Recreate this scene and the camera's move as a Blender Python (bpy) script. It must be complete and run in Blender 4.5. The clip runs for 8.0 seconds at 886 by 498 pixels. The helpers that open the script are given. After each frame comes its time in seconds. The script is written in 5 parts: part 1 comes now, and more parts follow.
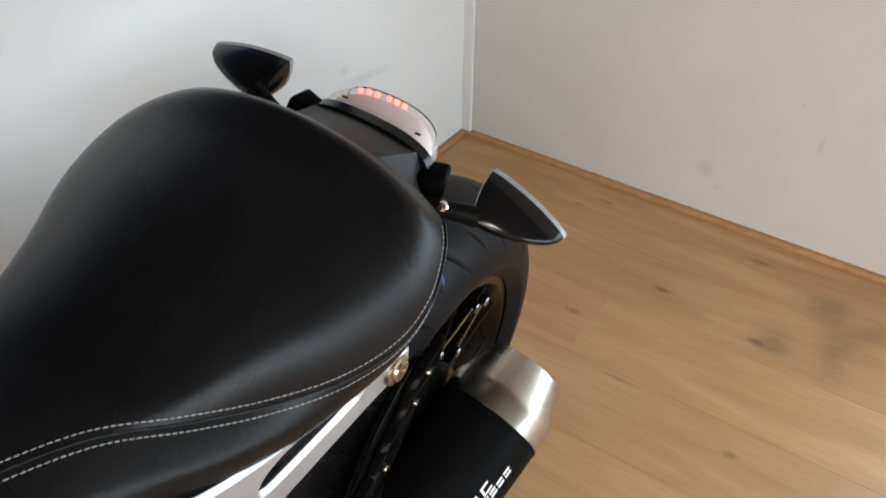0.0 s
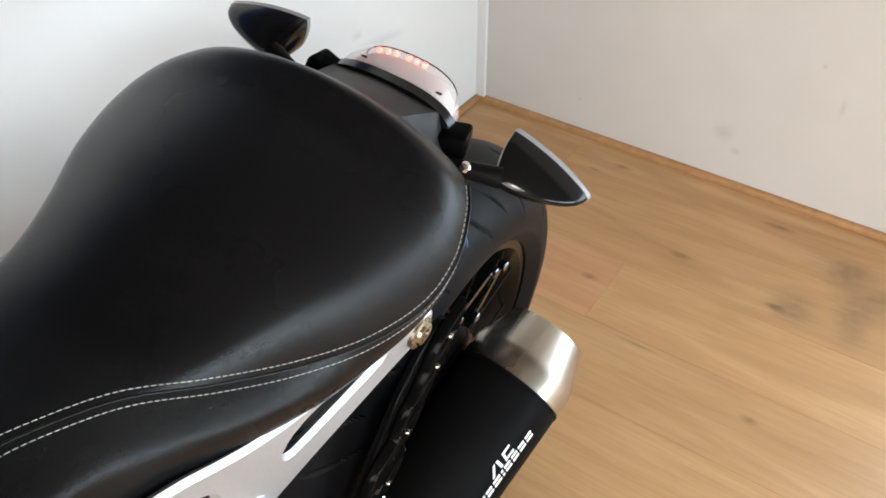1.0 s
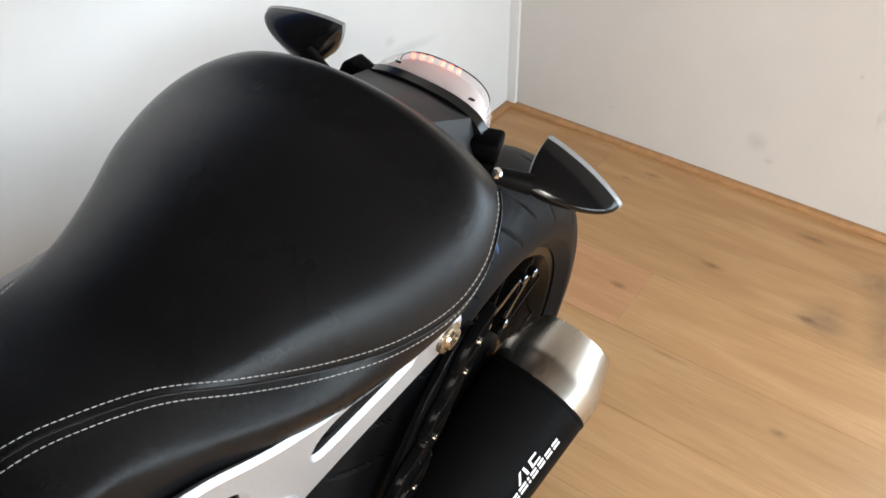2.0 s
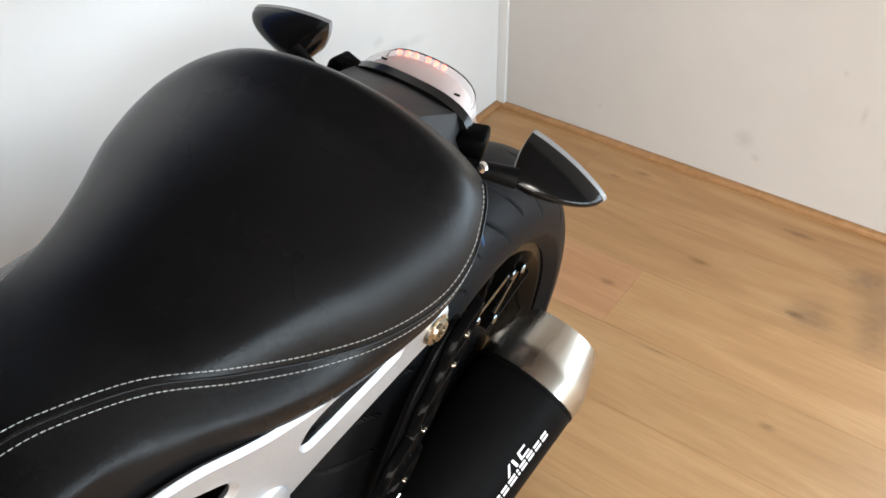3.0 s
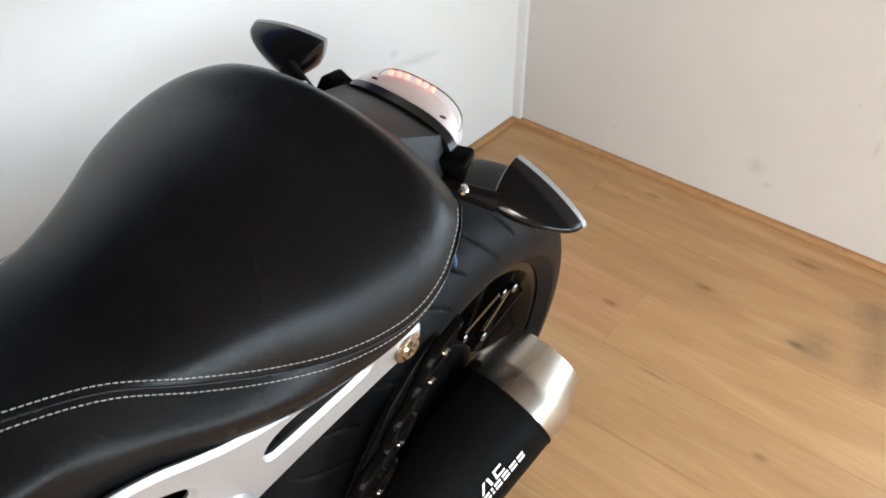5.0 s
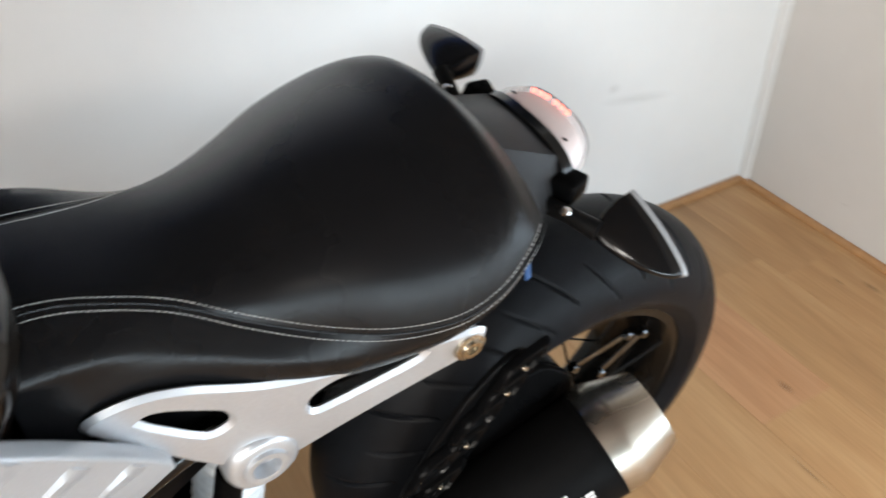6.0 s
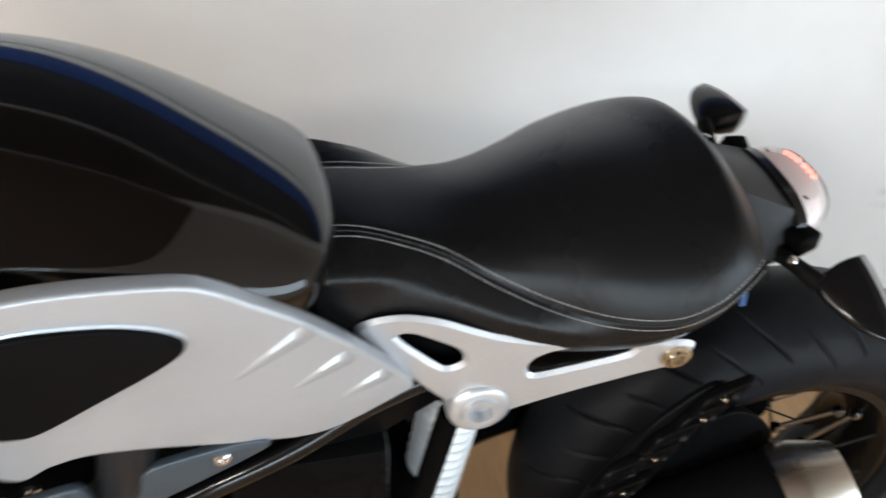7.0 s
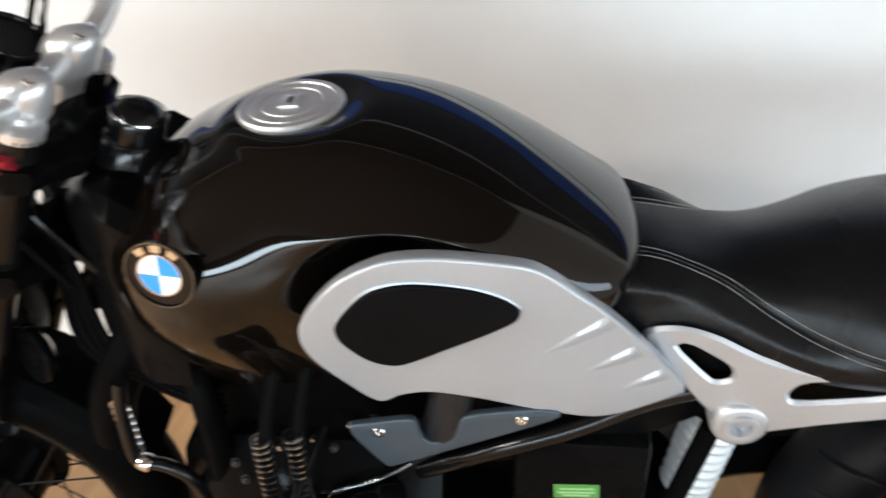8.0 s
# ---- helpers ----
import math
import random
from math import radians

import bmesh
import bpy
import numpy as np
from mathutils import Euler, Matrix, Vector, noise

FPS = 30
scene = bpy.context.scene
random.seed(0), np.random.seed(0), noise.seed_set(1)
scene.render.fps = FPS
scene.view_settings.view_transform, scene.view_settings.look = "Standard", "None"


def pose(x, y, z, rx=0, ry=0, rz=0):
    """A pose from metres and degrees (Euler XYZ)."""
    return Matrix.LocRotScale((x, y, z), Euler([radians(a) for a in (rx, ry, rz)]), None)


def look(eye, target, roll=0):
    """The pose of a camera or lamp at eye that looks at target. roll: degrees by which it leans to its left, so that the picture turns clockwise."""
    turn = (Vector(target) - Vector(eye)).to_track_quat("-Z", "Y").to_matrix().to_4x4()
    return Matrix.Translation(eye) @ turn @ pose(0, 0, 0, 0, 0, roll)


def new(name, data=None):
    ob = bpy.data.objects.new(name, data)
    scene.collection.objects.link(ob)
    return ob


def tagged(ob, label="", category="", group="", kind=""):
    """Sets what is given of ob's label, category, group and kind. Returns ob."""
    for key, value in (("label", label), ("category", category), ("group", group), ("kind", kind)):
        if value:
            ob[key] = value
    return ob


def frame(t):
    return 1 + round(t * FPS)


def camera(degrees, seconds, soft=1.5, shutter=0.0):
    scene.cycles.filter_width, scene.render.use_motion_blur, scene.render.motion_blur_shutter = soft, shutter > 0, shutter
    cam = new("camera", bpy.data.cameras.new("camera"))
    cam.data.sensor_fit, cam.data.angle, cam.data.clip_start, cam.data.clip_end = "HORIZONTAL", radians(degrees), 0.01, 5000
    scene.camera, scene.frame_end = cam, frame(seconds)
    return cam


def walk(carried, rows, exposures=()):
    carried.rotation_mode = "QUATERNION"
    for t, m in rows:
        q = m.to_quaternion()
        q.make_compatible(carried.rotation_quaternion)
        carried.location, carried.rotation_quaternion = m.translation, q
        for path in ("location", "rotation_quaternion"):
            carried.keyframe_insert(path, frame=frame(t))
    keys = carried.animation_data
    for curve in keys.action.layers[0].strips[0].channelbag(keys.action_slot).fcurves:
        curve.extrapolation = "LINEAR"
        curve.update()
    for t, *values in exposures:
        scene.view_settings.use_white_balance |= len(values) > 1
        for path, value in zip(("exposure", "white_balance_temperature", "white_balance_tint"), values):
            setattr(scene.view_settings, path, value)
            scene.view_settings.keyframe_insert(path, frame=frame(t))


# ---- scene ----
cam = camera(55.24, 8.0, soft=1.6, shutter=0.5)
ROWS = [
    (0.0, -1.6624, -1.0538, 1.1893, 50.92, -0.41, -55.76),
    (0.5, -1.677, -1.0564, 1.18, 49.89, -0.45, -56.06),
    (1.0, -1.6646, -1.0433, 1.177, 48.87, 0.3, -55.4),
    (1.5, -1.6656, -1.0396, 1.1781, 49.25, 0.74, -53.32),
    (3.0, -1.6743, -1.0533, 1.1781, 49.44, 0.81, -54.05),
    (3.5, -1.678, -1.0566, 1.1819, 49.95, 0.71, -55.21),
    (4.0, -1.672, -1.0594, 1.1875, 49.77, 1.25, -55.05),
    (4.5, -1.666, -1.0654, 1.1899, 50.18, 0.55, -54.83),
    (5.8, -1.5885, -1.172, 1.1978, 50.99, -0.15, -35.55),
    (6.0, -1.571, -1.2019, 1.1913, 52.19, 0.27, -30.11),
    (6.5, -1.5675, -1.253, 1.1913, 54.67, -0.04, -17.81),
    (6.6, -1.5786, -1.2624, 1.1863, 55.43, -0.56, -16.86),
    (7.0, -1.6271, -1.3387, 1.2083, 56.94, -0.83, -9.79),
    (7.2, -1.6485, -1.3976, 1.2144, 59.05, -0.25, -5.06),
    (7.4, -1.6653, -1.4484, 1.227, 60.15, 0.81, -0.52),
    (7.6, -1.6759, -1.4819, 1.2409, 60.31, 0.67, 2.27),
    (8.0, -1.6911, -1.5293, 1.2594, 61.38, 0.78, 8.61),
]
walk(cam, [(t, pose(x, y, z, rx, ry, rz)) for t, x, y, z, rx, ry, rz in ROWS],
     exposures=[(0.0, -0.57), (0.5, -0.30), (1.0, -0.15), (4.7, -0.11), (6.0, -0.18), (7.0, -0.33), (8.0, -0.39)])

# ---- world and lights ----
world = bpy.data.worlds.new("world")
scene.world = world
world.use_nodes = True
wn = world.node_tree.nodes
sky = wn.new("ShaderNodeTexSky")
sky.sky_type, sky.sun_disc = "NISHITA", False
sky.sun_elevation, sky.sun_rotation = radians(35), radians(200)
world.node_tree.links.new(sky.outputs[0], wn["Background"].inputs[0])
wn["Background"].inputs[1].default_value = 0.10

X0, Y0, CEIL = -5.2, -7.0, 2.75          # far ends of the room; the corner by the bike is (0, 0)


def area(name, m, sx, sy, watts, colour):
    d = bpy.data.lights.new(name, "AREA")
    d.shape, d.size, d.size_y, d.energy, d.color = "RECTANGLE", sx, sy, watts, colour
    ob = new(name, d)
    ob.matrix_world = m
    return ob


# assumed window openings, all beyond the view: wall, start, end, sill, head, watts, tint
OPENINGS = {
    "east": (-4.4, -1.25, 0.32, 1.22, 66, (0.76, 0.89, 1.0)),
    "south": (-4.9, -0.2, 0.25, 1.25, 315, (0.73, 0.89, 1.0)),
    # no window known on this side; added to light the east wall
    "west": (-3.9, -0.7, 1.05, 2.45, 155, (1.0, 0.94, 0.87)),
}


def daylight(side):
    """Sky light in one of the assumed openings: an area lamp just inside the pane."""
    a, b, c, d, watts, tint = OPENINGS[side]
    m, h = (a + b) / 2, (c + d) / 2
    eye, aim = {"east": ((-0.02, m, h), (-3, m + 0.6, 0.9)), "south": ((m, Y0 + 0.02, h), (m, 0, 0.9)), "west": ((X0 + 0.02, m, h), (0, m, 0.9))}[side]
    area("window_daylight", look(eye, aim), b - a - 0.1, d - c - 0.1, watts, tint)


for side in OPENINGS:
    daylight(side)
# unseen ceiling panel, added for warm light on the left
ADDED_PANELS = [(-4.3, -3.5, 190)]
for tx, ty, watts in ADDED_PANELS:
    area("panel_light", look((tx, ty, CEIL - 0.07), (tx, ty, 0)), 1.15, 0.58, watts, (1.0, 0.95, 0.88))


# ---- materials ----
def mat(name, colour, rough=0.5, metal=0.0, var=0.12, scale=6.0, grain=60.0, bump=0.0, bump_scale=200.0, spec=0.5, coat=0.0, rough_var=0.1, stretch=(1, 1, 1), dust=0.0):
    """A surface with variation at two scales, in object space."""
    m = bpy.data.materials.new(name)
    m.use_nodes = True
    nt = m.node_tree
    N, L = nt.nodes, nt.links
    b = N["Principled BSDF"]
    tc, mp = N.new("ShaderNodeTexCoord"), N.new("ShaderNodeMapping")
    mp.inputs["Scale"].default_value = stretch
    L.new(tc.outputs["Object"], mp.inputs[0])
    n1, n2 = N.new("ShaderNodeTexNoise"), N.new("ShaderNodeTexNoise")
    n1.inputs["Scale"].default_value, n2.inputs["Scale"].default_value = scale, grain
    n1.inputs["Detail"].default_value, n2.inputs["Detail"].default_value = 4, 6
    L.new(mp.outputs[0], n1.inputs["Vector"]), L.new(mp.outputs[0], n2.inputs["Vector"])
    mix = N.new("ShaderNodeMath")
    mix.operation = "ADD"
    L.new(n1.outputs[0], mix.inputs[0]), L.new(n2.outputs[0], mix.inputs[1])
    ramp = N.new("ShaderNodeMapRange")
    ramp.inputs["From Min"].default_value, ramp.inputs["From Max"].default_value = 0.6, 1.4
    L.new(mix.outputs[0], ramp.inputs["Value"])
    cm = N.new("ShaderNodeMix")
    cm.data_type = "RGBA"
    cm.inputs[6].default_value = (*[c * (1 - var) for c in colour], 1)
    cm.inputs[7].default_value = (*[min(1, c * (1 + var)) for c in colour], 1)
    L.new(ramp.outputs[0], cm.inputs[0])
    out = cm.outputs[2]
    if dust > 0:
        nd = N.new("ShaderNodeTexNoise")
        nd.inputs["Scale"].default_value, nd.inputs["Detail"].default_value = 900, 2
        L.new(mp.outputs[0], nd.inputs["Vector"])
        mr = N.new("ShaderNodeMapRange")
        mr.inputs["From Min"].default_value, mr.inputs["From Max"].default_value, mr.inputs["To Max"].default_value = 0.62, 0.78, dust
        L.new(nd.outputs[0], mr.inputs["Value"])
        dm = N.new("ShaderNodeMix")
        dm.data_type = "RGBA"
        dm.inputs[7].default_value = (0.35, 0.33, 0.3, 1)
        L.new(mr.outputs[0], dm.inputs[0]), L.new(out, dm.inputs[6])
        out = dm.outputs[2]
    L.new(out, b.inputs["Base Color"])
    rr = N.new("ShaderNodeMapRange")
    rr.inputs["From Min"].default_value, rr.inputs["From Max"].default_value = 0.3, 0.7
    rr.inputs["To Min"].default_value, rr.inputs["To Max"].default_value = max(0.01, rough * (1 - rough_var)), min(1, rough * (1 + rough_var))
    L.new(n1.outputs[0], rr.inputs["Value"]), L.new(rr.outputs[0], b.inputs["Roughness"])
    b.inputs["Metallic"].default_value = metal
    b.inputs["Specular IOR Level"].default_value = spec
    b.inputs["Coat Weight"].default_value = coat
    b.inputs["Coat Roughness"].default_value = 0.03
    if bump > 0:
        n3 = N.new("ShaderNodeTexNoise")
        n3.inputs["Scale"].default_value, n3.inputs["Detail"].default_value = bump_scale, 3
        L.new(mp.outputs[0], n3.inputs["Vector"])
        bp = N.new("ShaderNodeBump")
        bp.inputs["Strength"].default_value, bp.inputs["Distance"].default_value = bump, 0.001
        L.new(n3.outputs[0], bp.inputs["Height"]), L.new(bp.outputs[0], b.inputs["Normal"])
    return m


def leather(name):
    """Black grained leather: a cell pattern in relief, softly worn sheen."""
    m = mat(name, (0.0058, 0.0058, 0.0064), 0.25, 0, 0.12, 5, 40, 0, 0, 0.21, 0, 0.18)
    N, L = m.node_tree.nodes, m.node_tree.links
    b = N["Principled BSDF"]
    tc, v, n = N.new("ShaderNodeTexCoord"), N.new("ShaderNodeTexVoronoi"), N.new("ShaderNodeTexNoise")
    v.feature = "DISTANCE_TO_EDGE"
    v.inputs["Scale"].default_value, n.inputs["Scale"].default_value = 950, 18
    L.new(tc.outputs["Object"], v.inputs["Vector"]), L.new(tc.outputs["Object"], n.inputs["Vector"])
    b1, b2 = N.new("ShaderNodeBump"), N.new("ShaderNodeBump")
    b1.inputs["Strength"].default_value, b1.inputs["Distance"].default_value = 0.34, 0.0004
    b2.inputs["Strength"].default_value, b2.inputs["Distance"].default_value = 0.05, 0.003
    L.new(v.outputs["Distance"], b1.inputs["Height"]), L.new(n.outputs[0], b2.inputs["Height"])
    L.new(b2.outputs[0], b1.inputs["Normal"]), L.new(b1.outputs[0], b.inputs["Normal"])
    return m


def plain(name, colour, rough=0.5, metal=0.0, emit=None, power=0.0, trans=0.0, ior=1.5, alpha=1.0):
    m = bpy.data.materials.new(name)
    m.use_nodes = True
    b = m.node_tree.nodes["Principled BSDF"]
    b.inputs["Base Color"].default_value = (*colour, 1)
    b.inputs["Roughness"].default_value, b.inputs["Metallic"].default_value = rough, metal
    b.inputs["Transmission Weight"].default_value, b.inputs["IOR"].default_value = trans, ior
    b.inputs["Alpha"].default_value = alpha
    if emit:
        b.inputs["Emission Color"].default_value, b.inputs["Emission Strength"].default_value = (*emit, 1), power
    return m


def oak(name, tone=(1, 1, 1)):
    """Oiled oak laminate, grain along y, tone by board."""
    m = bpy.data.materials.new(name)
    m.use_nodes = True
    N, L = m.node_tree.nodes, m.node_tree.links
    b = N["Principled BSDF"]
    oi, tc = N.new("ShaderNodeObjectInfo"), N.new("ShaderNodeTexCoord")
    sh = N.new("ShaderNodeVectorMath")
    sh.operation = "MULTIPLY_ADD"
    comb = N.new("ShaderNodeCombineXYZ")
    for i in range(3):
        L.new(oi.outputs["Random"], comb.inputs[i])
    sh.inputs[1].default_value = (7.3, 11.1, 3.7)
    L.new(comb.outputs[0], sh.inputs[0]), L.new(tc.outputs["Object"], sh.inputs[2])
    mp1, mp2 = N.new("ShaderNodeMapping"), N.new("ShaderNodeMapping")
    mp1.inputs["Scale"].default_value, mp2.inputs["Scale"].default_value = (1, 0.16, 1), (1, 0.045, 1)
    L.new(sh.outputs[0], mp1.inputs[0]), L.new(sh.outputs[0], mp2.inputs[0])
    big, fine = N.new("ShaderNodeTexNoise"), N.new("ShaderNodeTexNoise")
    big.inputs["Scale"].default_value, big.inputs["Detail"].default_value, big.inputs["Distortion"].default_value = 16, 6, 0.8
    fine.inputs["Scale"].default_value, fine.inputs["Detail"].default_value = 170, 4
    L.new(mp1.outputs[0], big.inputs["Vector"]), L.new(mp2.outputs[0], fine.inputs["Vector"])
    r1 = N.new("ShaderNodeValToRGB")
    e = r1.color_ramp.elements
    e[0].position, e[0].color = 0.26, (0.405 * tone[0], 0.222 * tone[1], 0.096 * tone[2], 1)
    e[1].position, e[1].color = 0.72, (0.545 * tone[0], 0.334 * tone[1], 0.160 * tone[2], 1)
    mid = r1.color_ramp.elements.new(0.48)
    mid.color = (0.472 * tone[0], 0.270 * tone[1], 0.120 * tone[2], 1)
    L.new(big.outputs[0], r1.inputs[0])
    fm = N.new("ShaderNodeMix")
    fm.data_type, fm.blend_type = "RGBA", "MULTIPLY"
    fr = N.new("ShaderNodeValToRGB")
    fr.color_ramp.elements[0].position, fr.color_ramp.elements[0].color = 0.35, (0.78, 0.74, 0.70, 1)
    fr.color_ramp.elements[1].position, fr.color_ramp.elements[1].color = 0.62, (1, 1, 1, 1)
    L.new(fine.outputs[0], fr.inputs[0])
    fm.inputs[0].default_value = 0.38
    L.new(r1.outputs[0], fm.inputs[6]), L.new(fr.outputs[0], fm.inputs[7])
    hs = N.new("ShaderNodeHueSaturation")
    vr = N.new("ShaderNodeMapRange")
    vr.inputs["To Min"].default_value, vr.inputs["To Max"].default_value = 0.90, 1.08
    L.new(oi.outputs["Random"], vr.inputs["Value"]), L.new(vr.outputs[0], hs.inputs["Value"])
    L.new(fm.outputs[2], hs.inputs["Color"])
    # small dark knots
    kv = N.new("ShaderNodeTexVoronoi")
    kv.inputs["Scale"].default_value, kv.inputs["Randomness"].default_value = 3.1, 1
    km = N.new("ShaderNodeMapping")
    km.inputs["Scale"].default_value = (1.9, 1, 1)
    L.new(sh.outputs[0], km.inputs[0]), L.new(km.outputs[0], kv.inputs["Vector"])
    kr = N.new("ShaderNodeMapRange")
    kr.inputs["From Min"].default_value, kr.inputs["From Max"].default_value = 0.02, 0.075
    kr.inputs["To Min"].default_value, kr.inputs["To Max"].default_value = 0.03, 0.0
    L.new(kv.outputs["Distance"], kr.inputs["Value"])
    kx = N.new("ShaderNodeMix")
    kx.data_type = "RGBA"
    kx.inputs[7].default_value = (0.16, 0.075, 0.03, 1)
    L.new(kr.outputs[0], kx.inputs[0]), L.new(hs.outputs[0], kx.inputs[6])
    L.new(kx.outputs[2], b.inputs["Base Color"])
    rr = N.new("ShaderNodeMapRange")
    rr.inputs["To Min"].default_value, rr.inputs["To Max"].default_value = 0.34, 0.5
    L.new(big.outputs[0], rr.inputs["Value"]), L.new(rr.outputs[0], b.inputs["Roughness"])
    bu = N.new("ShaderNodeBump")
    bu.inputs["Strength"].default_value, bu.inputs["Distance"].default_value = 0.12, 0.0006
    L.new(fine.outputs[0], bu.inputs["Height"]), L.new(bu.outputs[0], b.inputs["Normal"])
    return m


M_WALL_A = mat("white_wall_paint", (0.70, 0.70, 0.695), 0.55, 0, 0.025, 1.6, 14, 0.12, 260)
# east wall's white is set warmer and darker than the north wall's
M_WALL_B = mat("warm_darker_white", (0.56, 0.54, 0.515), 0.6, 0, 0.03, 1.3, 11, 0.12, 260)
# unseen ceiling, made dark brown so seat and tank tops reflect little
M_CEIL = mat("unseen_brown_ceiling", (0.10, 0.075, 0.058), 0.8, 0, 0.1, 2, 20)
M_DARKWALL = mat("brown_wall_paint", (0.085, 0.06, 0.045), 0.7, 0, 0.15, 1.2, 12)
M_OAK = oak("oak_laminate")
M_OAK_PINK = oak("rosy_oak_laminate", (0.96, 0.88, 0.95))
M_BASE = mat("oak_trim", (0.38, 0.20, 0.085), 0.45, 0, 0.25, 9, 50, 0.1, 120, stretch=(1, 0.2, 1))
M_LEATHER = leather("black_leather")
M_TANK = mat("black_storm_metallic", (0.0030, 0.0022, 0.0018), 0.05, 0.0, 0.1, 4, 900, 0, 0, 0.50, 0.0, 0.1)
M_BLACK = mat("satin_black_paint", (0.003, 0.003, 0.0032), 0.28, 0, 0.25, 12, 90, 0.05, 300, 0.035)
M_MATT = mat("matt_black_muffler_coating", (0.0042, 0.0042, 0.0044), 0.5, 0, 0.2, 15, 120, 0.06, 500, 0.035)
M_PLASTIC = mat("grained_black_plastic", (0.006, 0.006, 0.0063), 0.45, 0, 0.2, 15, 120, 0.15, 900, 0.09)
M_COWL = mat("charcoal_grained_plastic", (0.022, 0.022, 0.0235), 0.5, 0, 0.15, 15, 120, 0.15, 900, 0.25)
M_GLOSSBLACK = mat("gloss_black_plastic", (0.004, 0.004, 0.0044), 0.16, 0, 0.1, 10, 90, spec=0.3)
M_SILVER = mat("blasted_aluminium", (0.488, 0.502, 0.525), 0.38, 0.6, 0.07, 9, 300, 0.12, 700, rough_var=0.15)
M_SILVER_PAINT = mat("silver_paint", (0.436, 0.458, 0.486), 0.38, 0.5, 0.07, 7, 420, 0.16, 620, rough_var=0.16)
M_STEEL = mat("brushed_steel", (0.47, 0.43, 0.37), 0.27, 1.0, 0.1, 9, 150, 0.12, 260, stretch=(0.15, 1, 1), rough_var=0.25)
M_CHROME = mat("chrome", (0.82, 0.82, 0.83), 0.12, 1.0, 0.04, 9, 90)
M_POLISHED = mat("polished_aluminium", (0.72, 0.72, 0.72), 0.33, 0.7, 0.06, 14, 120, 0.03, 400)
M_ALU = mat("satin_aluminium", (0.74, 0.73, 0.72), 0.42, 0.85, 0.08, 14, 120, 0.04, 400)
M_BRASS = mat("zinc_plated_steel", (0.44, 0.39, 0.31), 0.26, 1.0, 0.15, 40, 200, 0.05, 500)
M_RUBBER = mat("tyre_rubber", (0.0062, 0.0068, 0.0082), 0.42, 0, 0.3, 9, 70, 0.25, 700, 0.085, dust=0.04)
M_RIM = mat("black_rim_enamel", (0.005, 0.0045, 0.004), 0.18, 0.0, 0.2, 12, 80, spec=0.14)
M_SLATE = mat("slate_grey_coated_aluminium", (0.050, 0.068, 0.086), 0.38, 0.3, 0.08, 10, 200, 0.06, 600)
M_ENGINE = mat("black_engine_enamel", (0.003, 0.003, 0.0032), 0.12, 0.0, 0.3, 20, 150, 0.12, 300, 0.05)
M_THREAD = mat("grey_thread", (0.40, 0.395, 0.38), 0.8, 0, 0.25, 90, 400)
M_BLUE = mat("blue_tag_fabric", (0.009, 0.050, 0.15), 0.7, 0, 0.4, 120, 500, 0.2, 900)
M_WHITE = mat("white_print", (0.78, 0.78, 0.78), 0.5, 0, 0.05, 30, 200)
# darker copy of the rubber; shade among the lower parts is in its colour
M_SHADEBLACK = mat("shade_black", (0.0025, 0.0025, 0.0026), 0.4, 0, 0.2, 9, 70, 0.2, 700, 0.014)
# bright steel spokes coloured black, with the wheel's shade in the colour
M_SPOKE = mat("shade_dark_spoke", (0.006, 0.006, 0.006), 0.25, 0.0, 0.1, 30, 100, spec=0.25)
M_RINGS = mat("bright_zinc", (0.60, 0.615, 0.64), 0.24, 1.0, 0.1, 30, 100)
M_DARKCHROME = mat("dark_chrome", (0.16, 0.17, 0.18), 0.16, 1.0, 0.1, 30, 100)
M_HOSE = mat("black_rubber_hose", (0.010, 0.011, 0.013), 0.36, 0, 0.15, 20, 120, 0.1, 400, 0.35)
M_SPRING = mat("white_spring_enamel", (0.74, 0.76, 0.77), 0.4, 0, 0.08, 30, 200)
M_GREEN = mat("green_label_print", (0.075, 0.24, 0.05), 0.5, 0, 0.15, 60, 300)
M_PALEGREEN = mat("pale_green_print", (0.26, 0.46, 0.20), 0.5, 0, 0.1, 60, 300)
M_BADGEBLUE = mat("blue_enamel", (0.015, 0.26, 0.72), 0.25, 0, 0.05, 40, 200, coat=0.5)
M_BADGEWHITE = mat("white_enamel", (0.82, 0.82, 0.83), 0.25, 0, 0.03, 40, 200, coat=0.5)
M_RED = mat("red_anodised_aluminium", (0.30, 0.02, 0.03), 0.3, 0.6, 0.1, 40, 200)
M_LENS = plain("clear_lens_plastic", (0.86, 0.80, 0.79), 0.08, 0, alpha=0.30)
# the diodes' pink glow is put into the reflector's colour
M_REFLECTOR = mat("pink_glow_reflector", (0.68, 0.57, 0.55), 0.45, 0.0, 0.05, 30, 200)
M_LED = plain("lit_red_led", (0.9, 0.3, 0.2), 0.4, 0, (1.0, 0.13, 0.09), 5.0)
M_TUBE = plain("lit_diffuser", (0.9, 0.9, 0.9), 0.5, 0, (1.0, 0.95, 0.88), 3.0)
M_GLASS = plain("window_glass", (0.95, 0.98, 1.0), 0.02, 0, trans=1.0, ior=1.1)
M_FRAMEPAINT = mat("white_window_paint", (0.75, 0.75, 0.74), 0.5, 0, 0.05, 5, 60)
M_DARKBOARD = mat("charcoal_board", (0.018, 0.016, 0.016), 0.6, 0, 0.15, 4, 50)
M_BANNERBLUE = mat("dark_blue_reflection_stripe", (0.018, 0.065, 0.26), 0.6, 0, 0.1, 3, 60)
M_BANNERGREY = mat("blue_grey_reflection_panel", (0.020, 0.022, 0.032), 0.6, 0, 0.15, 3, 60)
